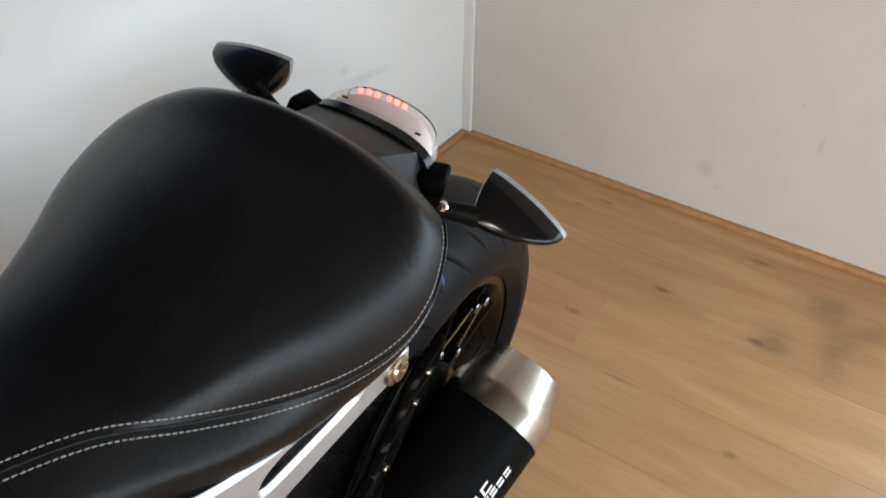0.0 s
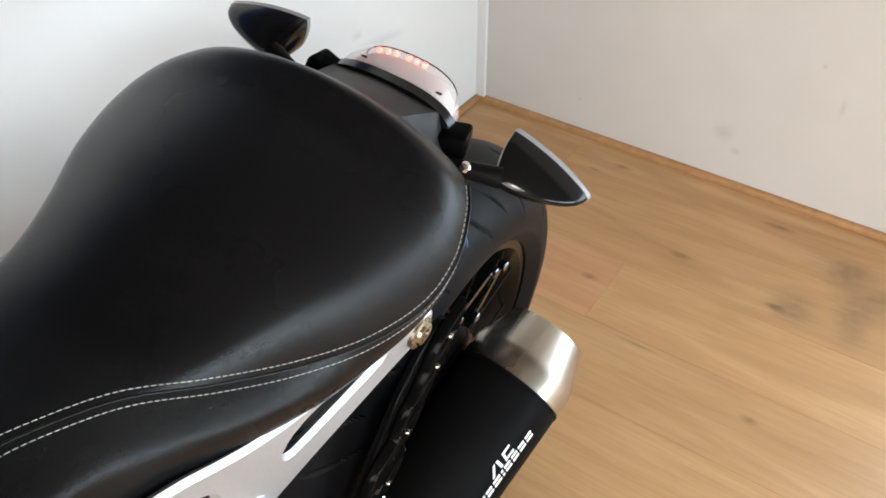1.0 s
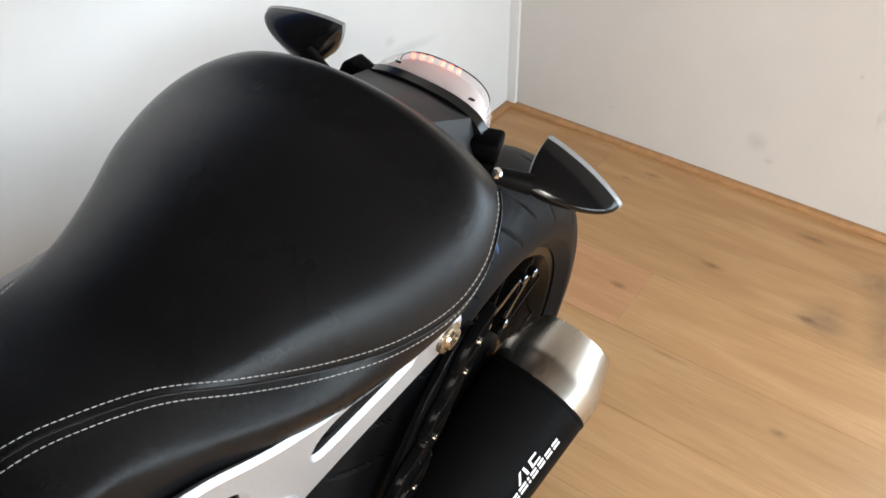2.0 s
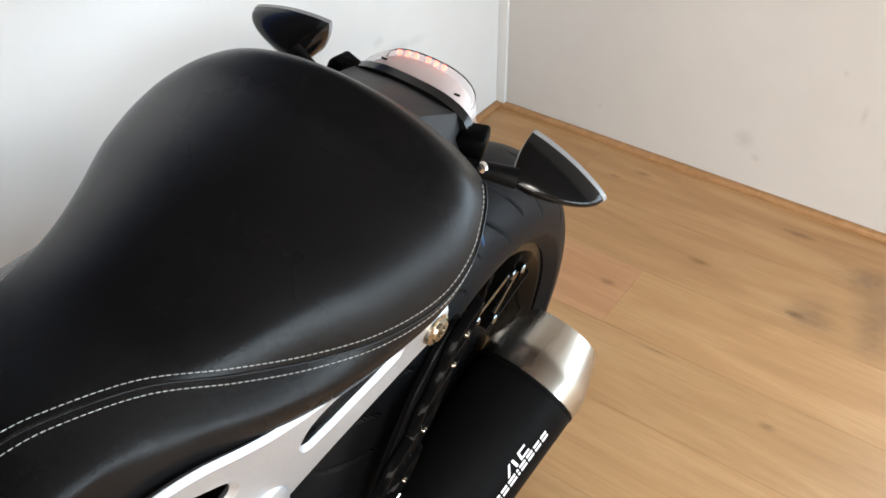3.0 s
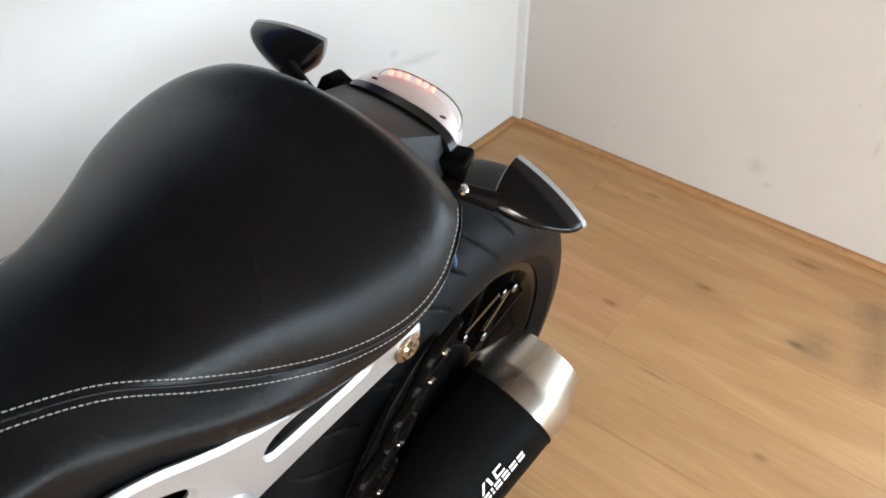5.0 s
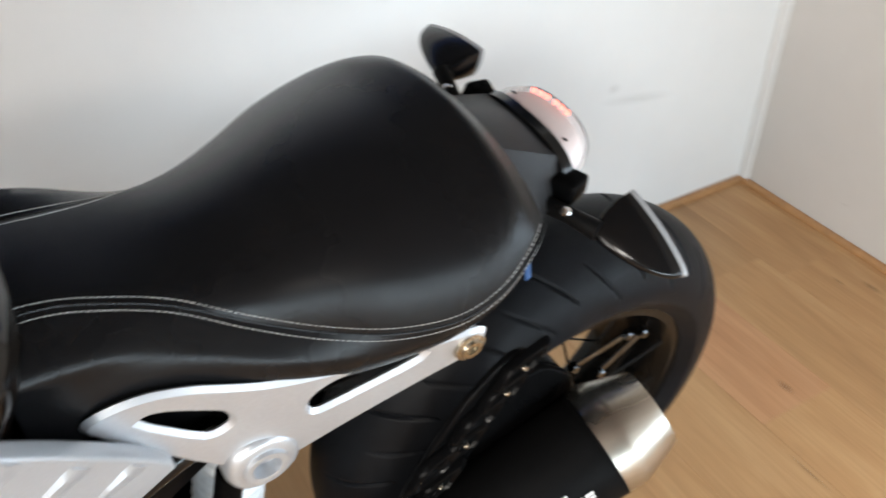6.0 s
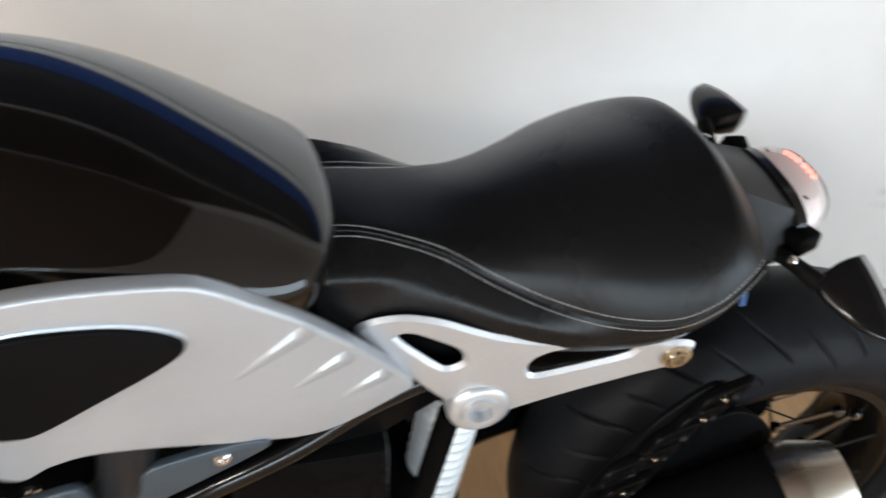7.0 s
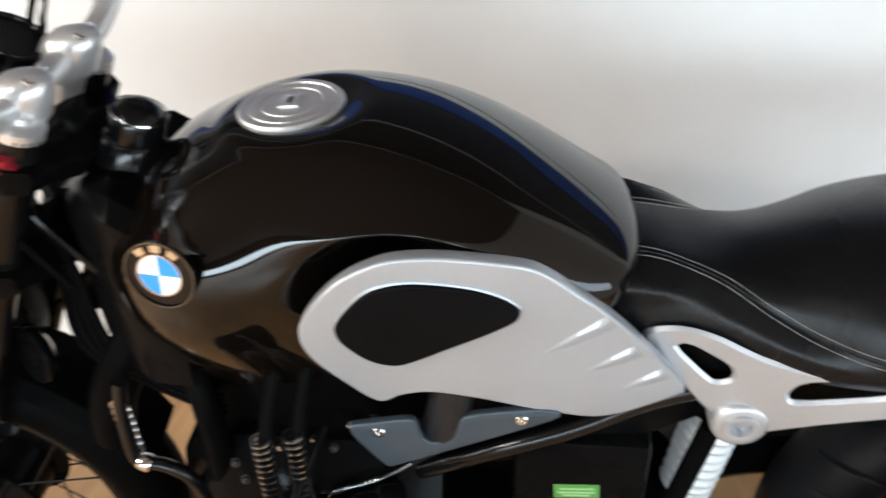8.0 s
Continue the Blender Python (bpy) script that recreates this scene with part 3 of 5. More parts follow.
# side panels below the seam, with the seam's welt and its two rows of stitches
BOT = spline([(-0.565, -0.088, 0.735), (-0.53, -0.092, 0.735), (-0.483, -0.096, 0.745), (-0.44, -0.100, 0.737), (-0.40, -0.106, 0.722), (-0.34, -0.114, 0.708), (-0.27, -0.124, 0.712), (-0.22, -0.128, 0.728), (-0.18, -0.122, 0.757), (-0.155, -0.112, 0.780)], 90)
for sgn in (1, -1):
    rowsP = []
    for i, (a, b) in enumerate(zip(SEAM, BOT)):
        k = i / 89
        bulge = 0.015 * (1 - k) ** 1.2 + 0.006
        mid = a * 0.5 + b * 0.5 + np.array([0, -bulge, bulge * 0.35])
        wing = step(-0.43, -0.565, a[0])
        pts = spline([a, a * 0.72 + b * 0.28 + np.array([0, -bulge * 0.72 - 0.012 * wing, bulge * 0.20 + (0.004 if sgn > 0 else 0.030) * wing]), mid, a * 0.22 + b * 0.78 + np.array([0, -bulge * 0.68, 0]), b, b + np.array([0, 0.03, -0.008])], 18)
        rowsP.append([(p[0], sgn * p[1] * (FAR if sgn < 0 else 1), p[2]) for p in pts])
    bm = bmesh.new()
    V = grid(bm, rowsP)
    bmesh.ops.recalc_face_normals(bm, faces=bm.faces)
    part("seat_side", bm, M_LEATHER, seat, "black leather side panel")
    part("welt", tube([(p[0], sgn * p[1] * (FAR if sgn < 0 else 1), p[2]) for p in SEAM], 0.0010, 8), M_LEATHER, seat)
    for low in (0, 1):
        # dashes laid on the cover just above the seam, and on the panel just below it
        line = []
        for i in range(90):
            if low:
                q = np.array(rowsP[i])
                c = np.r_[0, np.cumsum(np.linalg.norm(np.diff(q, axis=0), axis=1))]
                line.append([np.interp(0.0055, c, q[:, k]) for k in range(3)])
            else:
                q = np.array(seat_rows[i])[::-1] if sgn > 0 else np.array(seat_rows[i])
                if sgn > 0 and q[0, 1] > 0 or sgn < 0 and q[0, 1] < 0:
                    q = q[::-1]
                c = np.r_[0, np.cumsum(np.linalg.norm(np.diff(q, axis=0), axis=1))]
                line.append([np.interp(0.0055, c, q[:, k]) for k in range(3)])
        line = np.array(line)
        c = np.r_[0, np.cumsum(np.linalg.norm(np.diff(line, axis=0), axis=1))]
        bm = bmesh.new()
        sct = 0.004
        while sct < c[-1] - 0.006:
            e = [Vector([np.interp(sct + o, c, line[:, k]) for k in range(3)]) for o in (0, 0.0017, 0.0034)]
            dd = (e[2] - e[0]).normalized()
            side = dd.cross(Vector((0, -sgn, 0.6)).normalized()).normalized()
            nn = side.cross(dd)
            if nn.y * sgn > 0:
                nn = -nn
            ring = []
            for p, w in zip(e, (0.00026, 0.00042, 0.00026)):
                ring.append([p + nn * 0.0002 + (side * math.cos(a) + nn * math.sin(a)) * w for a in (radians(q) for q in (0, 60, 120, 180, 240, 300))])
            W = grid(bm, ring, True)
            bm.faces.new(W[0][::-1]), bm.faces.new(W[-1])
            sct += 0.0046
        bmesh.ops.recalc_face_normals(bm, faces=bm.faces)
        tagged(part("stitching", bm, M_THREAD, seat, "pale grey stitches"), kind="stuff")
part("seat_tag", block((0.012, 0.0015, 0.014), (-0.182, -0.1435, 0.779), 0.0005, pose(0, 0, 0, -20, 25, 28)), M_BLUE, seat, "small blue fabric tag")
part("seat_base", loft([[(x, -y, z) for y, z in ((-w, z0), (w, z0), (w, z1), (-w, z1))] for x, w, z0, z1 in ((-0.55, 0.06, 0.72, 0.80), (-0.40, 0.085, 0.715, 0.765), (-0.25, 0.118, 0.715, 0.75), (-0.165, 0.10, 0.765, 0.79))]), M_PLASTIC, seat)

# ---- airbox cover: silver shell with a black inset and three ribs ----
def on_cover(x, z):
    return 0.063 + 0.168 * x - 0.132 * z


COVER = spline([(-0.818, 0.702), (-0.850, 0.738), (-0.880, 0.784), (-0.886, 0.823), (-0.870, 0.857), (-0.841, 0.889), (-0.813, 0.906), (-0.784, 0.914), (-0.737, 0.911), (-0.669, 0.895), (-0.641, 0.879), (-0.613, 0.852), (-0.582, 0.822), (-0.545, 0.778), (-0.497, 0.712), (-0.481, 0.684), (-0.489, 0.673), (-0.567, 0.643), (-0.639, 0.663), (-0.711, 0.694), (-0.761, 0.711), (-0.792, 0.710)], 110, True)
INSET = spline([(-0.849, 0.822), (-0.846, 0.838), (-0.825, 0.866), (-0.803, 0.881), (-0.769, 0.884), (-0.721, 0.873), (-0.691, 0.859), (-0.672, 0.843), (-0.668, 0.832), (-0.674, 0.821), (-0.699, 0.806), (-0.738, 0.788), (-0.783, 0.768), (-0.804, 0.769), (-0.824, 0.781), (-0.843, 0.805)], 64, True)
cover = part("airbox_cover", plate([COVER], 0.018, 0.0038, lambda a, b, h: (a, on_cover(a, b) + 0.007 - h, b), 3), M_SILVER_PAINT, bike, "silver painted side cover")
part("inset_pad", plate([INSET], 0.010, 0.004, lambda a, b, h: (a, on_cover(a, b) - 0.0035 - h, b), 3), M_MATT, cover, "matt black inset panel")
part("inset_rim", tube([(a, on_cover(a, b) - 0.0015, b) for a, b in np.r_[INSET, INSET[:1]]], 0.0028, 8, 0, False), M_SILVER_PAINT, cover)
for (x0, z0), (x1, z1) in (((-0.640, 0.766), (-0.576, 0.812)), ((-0.592, 0.731), (-0.543, 0.762)), ((-0.551, 0.695), (-0.508, 0.720))):
    a, b = np.array([x0, z0]), np.array([x1, z1])
    d2 = (b - a) / np.linalg.norm(b - a)
    n2 = np.array([-d2[1], d2[0]])
    ringrows = []
    for k in np.linspace(0, 1, 16):
        q = a + (b - a) * k
        wu, wd, h = 0.004 + 0.004 * k, 0.006 + 0.015 * k, 0.0006 + 0.0040 * k ** 0.8
        if k > 0.93:
            h *= 0.5
        ringrows.append([(p[0], on_cover(*p) - 0.0015 - hh, p[1]) for p, hh in ((q - n2 * wd, -0.004), (q - n2 * wd * 0.9, 0.0), (q - n2 * wd * 0.45, h * 0.55), (q - n2 * wu * 0.4, h * 0.97), (q + n2 * wu * 0.3, h), (q + n2 * wu, 0), (q + n2 * wu * 1.1, -0.004))])
    part("rib", loft(ringrows), M_SILVER_PAINT, cover)

# ---- slate-grey bracket under the cover, its two screws and the hose through it ----
BRK = [(-0.866, 0.6455), (-0.831, 0.651), (-0.786, 0.657), (-0.7805, 0.645), (-0.776, 0.622), (-0.762, 0.613), (-0.748, 0.624), (-0.735, 0.6495), (-0.7215, 0.661), (-0.640, 0.668), (-0.6165, 0.660), (-0.622, 0.649), (-0.8095, 0.575), (-0.820, 0.573)]
brk = part("bracket", plate([soften(BRK, 3)], 0.010, 0.0022, lambda a, b, h: (a, -0.142 + 0.10 * (a + 0.75) - h, b)), M_SLATE, bike, "slate grey cast bracket")
for x, z in ((-0.8248, 0.638), (-0.662, 0.6535)):
    y = -0.142 + 0.10 * (x + 0.75)
    part("screw", lathe((x, y - 0.004, z), (0, -1, 0), [(0, 0.0075), (0.004, 0.0075), (0.0055, 0.006), (0.0055, 0.0035), (0.003, 0.0032), (0.003, 0)], 20), M_CHROME, brk, "bright round-head screw")
part("hose", tube([(-0.735, -0.115, 0.72), (-0.744, -0.122, 0.66), (-0.756, -0.122, 0.615), (-0.78, -0.095, 0.56), (-0.84, -0.08, 0.50)], [0.026, 0.026, 0.025, 0.024, 0.024], 18, 24), M_HOSE, bike, "ribbed grey intake hose")
part("frame_tube", tube([(-0.80, -0.10, 0.50), (-0.70, -0.118, 0.572), (-0.60, -0.112, 0.615), (-0.52, -0.095, 0.648), (-0.44, -0.085, 0.672)], 0.013, 14, 24), M_GLOSSBLACK, bike, "gloss black frame tube")
part("frame_tube", tube([(-0.80, 0.10, 0.50), (-0.70, 0.118, 0.572), (-0.60, 0.112, 0.615), (-0.52, 0.095, 0.648), (-0.44, 0.085, 0.672)], 0.013, 14, 24), M_GLOSSBLACK, bike, "gloss black frame tube")
part("frame_beam", loft([[(x, y, z) for y, z in ((-w, z0), (-w - 0.008, (z0 + z1) / 2), (-w, z1), (w, z1), (w + 0.008, (z0 + z1) / 2), (w, z0))] for x, w, z0, z1 in ((-0.84, 0.07, 0.46, 0.68), (-0.66, 0.085, 0.52, 0.69), (-0.52, 0.075, 0.56, 0.70), (-0.43, 0.06, 0.60, 0.70))]), M_BLACK, bike)


# ---- cast side plate of the rear frame ----
def on_plate(x, z):
    return -0.105 - 0.143 * x - 0.088 * z


PLATE = [(-0.534, 0.752), (-0.531, 0.761), (-0.518, 0.768), (-0.500, 0.772), (-0.483, 0.772), (-0.466, 0.768), (-0.451, 0.763), (-0.425, 0.750), (-0.401, 0.740), (-0.372, 0.733), (-0.341, 0.730), (-0.272, 0.727), (-0.222, 0.727), (-0.213, 0.722), (-0.212, 0.714), (-0.217, 0.692), (-0.224, 0.686), (-0.240, 0.684), (-0.323, 0.648), (-0.375, 0.622), (-0.40, 0.606), (-0.425, 0.608), (-0.440, 0.632), (-0.475, 0.670), (-0.528, 0.741)]
HOLE1 = [(-0.4975, 0.741), (-0.4895, 0.7475), (-0.476, 0.7445), (-0.4385, 0.7225), (-0.4325, 0.712), (-0.433, 0.702), (-0.444, 0.695), (-0.454, 0.696)]
HOLE2 = [(-0.3705, 0.6905), (-0.364, 0.7055), (-0.351, 0.714), (-0.335, 0.718), (-0.298, 0.7195), (-0.270, 0.717), (-0.276, 0.7075), (-0.3585, 0.679), (-0.367, 0.681)]


for sgn in (1, -1):
    pl = part("side_plate", plate([soften(PLATE, 2), soften(HOLE1, 2), soften(HOLE2, 2)], 0.009, 0.0042, lambda a, b, h: (a, sgn * (on_plate(a, b) - 0.0005 - h), b), 0), M_SILVER, bike, "cast aluminium seat frame plate with two openings")
    c = Vector((-0.412, sgn * (on_plate(-0.412, 0.632) - 0.003), 0.632))
    part("pivot_boss", lathe(c + Vector((0, sgn * 0.02, 0)), (0, -sgn, 0), [(0, 0.034), (0.022, 0.0335), (0.028, 0.031), (0.0305, 0.027), (0.0305, 0.0205), (0.034, 0.0195), (0.0345, 0.0165), (0.0335, 0.013), (0.020, 0.0115), (0.020, 0.0)], 40), M_SILVER, pl, "round aluminium boss with a hollow bolt")
    c = Vector((-0.2285, sgn * (on_plate(-0.2285, 0.7055) - 0.003), 0.7055))
    part("end_bolt", lathe(c, (0, -sgn, 0), [(0, 0.0155), (0.004, 0.015), (0.005, 0.0105), (0.0075, 0.0095), (0.0075, 0.0055), (0.004, 0.005), (0.004, 0)], 28), M_BRASS, pl, "zinc-plated bolt with a broad washer")
    for x, z in ((-0.438, 0.70), (-0.362, 0.682)):
        part("screw", lathe((x + 0.012, sgn * -0.082, z + 0.012), (0, -sgn, 0), [(0, 0.006), (0.012, 0.006), (0.014, 0.004), (0.014, 0.0)], 12), M_CHROME, pl)
part("electrics_box", block((0.31, 0.17, 0.10), (-0.36, 0, 0.695), 0.012), M_BLACK, bike)
part("cross_tube", tube([(-0.24, -0.125, 0.705), (-0.24, 0.125, 0.705)], 0.012, 14), M_BLACK, bike)

# ---- tail cowl, lamp and turn signals ----
def cowl_row(crease, top, low, x):
    """Half-hexagon section of the tail hump: flat crown, sharp creases, upright flanks."""
    cy, cz = crease
    half = [(-low[0], low[1]), (-(low[0] + cy) / 2, (low[1] + cz) / 2), (-cy - 0.0008, cz - 0.002), (-cy + 0.0012, cz + 0.0008)] + [(-cy * (1 - q), cz + (top - cz) * math.sin(q * math.pi / 2)) for q in (0.12, 0.3, 0.5, 0.75)] + [(0, top)]
    pts = half + [(-y, z) for y, z in half[-2::-1]]
    return [(x + 0.010 * (y / 0.1) ** 2, y, z) for y, z in pts]


rowsT = []
for k in np.linspace(0, 1, 12):
    g = lambda a, b: a * (1 - k) + b * k
    q = cowl_row((g(0.040, 0.0585), g(0.834, 0.797)), g(0.847, 0.8035), (g(0.112, 0.062), g(0.778, 0.757)), g(-0.176, -0.079))
    rowsT.append(q + [(q[-1][0], q[-1][1] * 0.8, q[-1][2] - 0.03), (q[0][0], q[0][1] * 0.8, q[0][2] - 0.03)])
tail = part("tail_cowl", loft(rowsT), M_COWL, bike, "charcoal grained plastic tail hump")


def lamp_loop(k, grow=0.0):
    """Outline of the rear lamp at depth k, 0 at the gasket, 1 at the outermost."""
    a = np.linspace(0, 2 * math.pi, 48, endpoint=False)
    f = math.sqrt(max(0, 1 - k ** 2.6))
    y = (0.0655 + grow) * f ** 0.55 * np.sign(np.cos(a)) * abs(np.cos(a)) ** 0.62
    z = (0.029 + grow) * f ** 0.75 * np.sign(np.sin(a)) * abs(np.sin(a)) ** 0.75
    arch = 0.003 * (1 - (y / 0.066) ** 2) * (np.sin(a) > 0)
    x = -0.080 + 0.051 * k - 0.012 * (y / 0.065) ** 2 * k
    zc = 0.774 + 0.017 * k
    lean = 0.10 * (z + arch)
    return [(xx - ll, yy, zc + zz + aa) for xx, yy, zz, aa, ll in zip(x, y, z, arch * (1 - 0.3 * k), lean)]


lampo = tagged(new("tail_lamp"))
lampo.parent = bike
ks = [0, 0.25, 0.5, 0.7, 0.83, 0.92, 0.97, 0.995]
shell_out = [lamp_loop(k) for k in ks]
lens = part("lens", loft(shell_out), M_LENS, lampo, "clear lens")
lens.visible_shadow = False
part("reflector", loft([[(x - 0.003, y * 0.93, 0.775 + (z - 0.775) * 0.86) for x, y, z in lamp_loop(k)] for k in [0.02, 0.3, 0.55, 0.74, 0.80]]), M_REFLECTOR, lampo, "frosted reflector tinted with the diodes' pink glow")
part("gasket", loft([[(x - 0.006, y, z) for x, y, z in lamp_loop(0, 0.0015)], [(x - 0.004, y, z) for x, y, z in lamp_loop(0, 0.0050)], [(x + 0.007, y, z) for x, y, z in lamp_loop(0, 0.0050)], [(x + 0.010, y, z) for x, y, z in lamp_loop(0, 0.001)]]), M_GLOSSBLACK, lampo, "black lamp surround")
part("lens_edge", tube((lambda q: q + q[:1])(lamp_loop(0.84, 0.0006)), 0.00055, 6), M_PLASTIC, lampo)
for i in range(6):
    y = -0.012 + 0.0088 * i + (0.004 if i > 2 else 0)
    part("led", block((0.004, 0.0040, 0.005), (-0.0405 - 0.010 * (y / 0.065) ** 2, y, 0.8075 - 0.004 * (y / 0.04) ** 2), 0.001), M_LED, lampo, "lit red diode")
for y in (-0.045, 0.035):
    part("clip", block((0.003, 0.006, 0.0010), (-0.070, y, 0.8105 if y > 0 else 0.8075), 0.0004), M_GLOSSBLACK, lampo)

for sgn in (1, -1):
    sig = tagged(new("turn_signal"))
    sig.parent = bike
    face = spline([(-0.1095, 0.7925), (-0.114, 0.7935), (-0.130, 0.789), (-0.155, 0.779), (-0.178, 0.766), (-0.192, 0.755), (-0.190, 0.748), (-0.172, 0.742), (-0.145, 0.738), (-0.122, 0.742), (-0.109, 0.754), (-0.106, 0.775)], 44, True)
    nose = np.array([-0.122, 0.770])
    rowsB = []
    for k in np.linspace(0, 1, 12):
        f = (1 - k ** 1.9) ** 0.72 if k < 1 else 0.03
        loop = nose + (face - nose) * max(f, 0.03)
        rowsB.append([(-0.049 - 0.050 * k - 0.10 * (p[0] + 0.11) * 0 + (p[0] + 0.11) * -0.06, sgn * p[0], p[1]) for p in loop])
    part("housing", loft(rowsB), M_GLOSSBLACK, sig, "gloss black teardrop housing")
    lensr = []
    c = face.mean(axis=0)
    for k, f in ((0, 1.015), (0.0052, 1.028), (0.0066, 0.99), (0.0072, 0.85)):
        loop = c + (face - c) * f
        lensr.append([(-0.0488 + k + (p[0] + 0.11) * -0.06, sgn * p[0], p[1]) for p in loop])
    part("lens", loft(lensr), mat("smoked_clear_lens", (0.26, 0.26, 0.265), 0.2, 0, 0.1, 60, 300) if sgn > 0 else bpy.data.materials["smoked_clear_lens"], sig, "pale clear lens")
    part("stalk", tube([(-0.118, sgn * -0.055, 0.772), (-0.105, sgn * -0.09, 0.774), (-0.092, sgn * -0.122, 0.772)], [0.010, 0.0085, 0.0105], 14, 10), M_PLASTIC, sig)
    part("stalk_bolt", lathe((-0.112, sgn * -0.093, 0.781), (0.1, sgn * -0.4, 0.8), [(0, 0.005), (0.005, 0.005), (0.0065, 0.003), (0.0065, 0)], 14), M_CHROME, sig)
    lug = block((0.030, 0.030, 0.024), (0, 0, 0), 0.005, None, 3)
    for v in lug.verts:
        v.co.z += 0.10 * v.co.x - 0.10 * v.co.y
        v.co.x *= 1 - 6 * max(v.co.z, 0)
    lug.transform(pose(-0.088, sgn * -0.067, 0.786, 0, 0, sgn * 18))
    part("lug", lug, M_BLACK, sig)
    if sgn > 0:
        piv = Vector((-0.075, -0.122, 0.766))
        sig.matrix_basis = Matrix.Translation((0.006, -0.002, -0.008)) @ Matrix.Translation(piv) @ Matrix.Scale(0.95, 4) @ Matrix.Translation(-piv)
    if sgn < 0:
        piv = Vector((-0.053, 0.109, 0.791))
        sig.matrix_basis = Matrix.Translation((-0.011, -0.003, 0.019)) @ Matrix.Translation(piv) @ pose(0, 0, 0, 19, 0, 12) @ Matrix.Scale(0.90, 4) @ Matrix.Translation(-piv)
part("undertail_tray", loft([[(x, y, z) for y, z in ((-w, z0), (w, z0), (w * 1.1, z1), (-w * 1.1, z1))] for x, w, z0, z1 in ((-0.26, 0.075, 0.70, 0.76), (-0.18, 0.07, 0.735, 0.785), (-0.10, 0.05, 0.752, 0.77))]), M_PLASTIC, bike)

# ---- rear wheel ----
RAX = Vector((0.000, 0, 0.3145))


def tyre_mesh(radius, half, rim_r, grooves, nu=900, nv=52):
    """A tyre about the y axis with slanted tread grooves cut in."""
    vs, fs = [], []
    cr = radius - rim_r
    for i in range(nu):
        a = 2 * math.pi * i / nu
        for j in range(nv):
            s = -1 + 2 * j / (nv - 1)
            q = s * 2.25
            y = half * math.sin(min(max(q, -1.57), 1.57)) if abs(q) < 1.57 else math.copysign(half * (1 - 0.16 * (abs(q) - 1.57) / 0.68), q)
            ex = 0.80 * cr
            r = radius - ex * (1 - math.cos(min(abs(q), 1.57))) if abs(q) < 1.57 else radius - ex - (cr - ex) * (abs(q) - 1.57) / 0.68
            dep = 0.0
            if grooves:
                t = abs(q) / 1.35
                k = grooves
                ph = (a * k / (2 * math.pi) + (0.5 if s < 0 else 0) + 0.42 * t + 0.25 * t * t) % 1
                if 0.10 < t < 0.80:
                    w = 0.022 * math.sin(math.pi * (t - 0.10) / 0.70) ** 0.5
                    dep = max(dep, 0.0045 * max(0, 1 - (abs(ph - 0.5) / max(w, 1e-4)) ** 4))
                ph2 = (ph + 0.47) % 1
                if 0.42 < t < 0.98:
                    w = 0.018 * math.sin(math.pi * (t - 0.42) / 0.56) ** 0.5
                    dep = max(dep, 0.0035 * max(0, 1 - (abs(ph2 - 0.5) / max(w, 1e-4)) ** 4))
            nr, ny = math.cos(min(abs(q), 1.57)), math.sin(min(max(q, -1.57), 1.57))
            r -= dep * nr
            y -= dep * ny
            vs.append((r * math.cos(a), y, r * math.sin(a)))
    for i in range(nu):
        for j in range(nv - 1):
            a, b = i * nv + j, ((i + 1) % nu) * nv + j
            fs.append((a, a + 1, b + 1, b))
    me = bpy.data.meshes.new("tyre")
    me.from_pydata(vs, [], fs)
    me.validate()
    bm = bmesh.new()
    bm.from_mesh(me)
    bmesh.ops.recalc_face_normals(bm, faces=bm.faces)
    bm.to_mesh(me)
    bm.free()
    return me


def ring_mesh(profile, n=96):
    """Turned ring about the y axis from a closed profile of (y, r)."""
    bm = bmesh.new()
    G = [[(r * math.cos(a), y, r * math.sin(a)) for y, r in profile] for a in (2 * math.pi * i / n for i in range(n + 1))]
    grid(bm, G, True)
    bmesh.ops.remove_doubles(bm, verts=bm.verts, dist=1e-6)
    bmesh.ops.recalc_face_normals(bm, faces=bm.faces)
    return bm


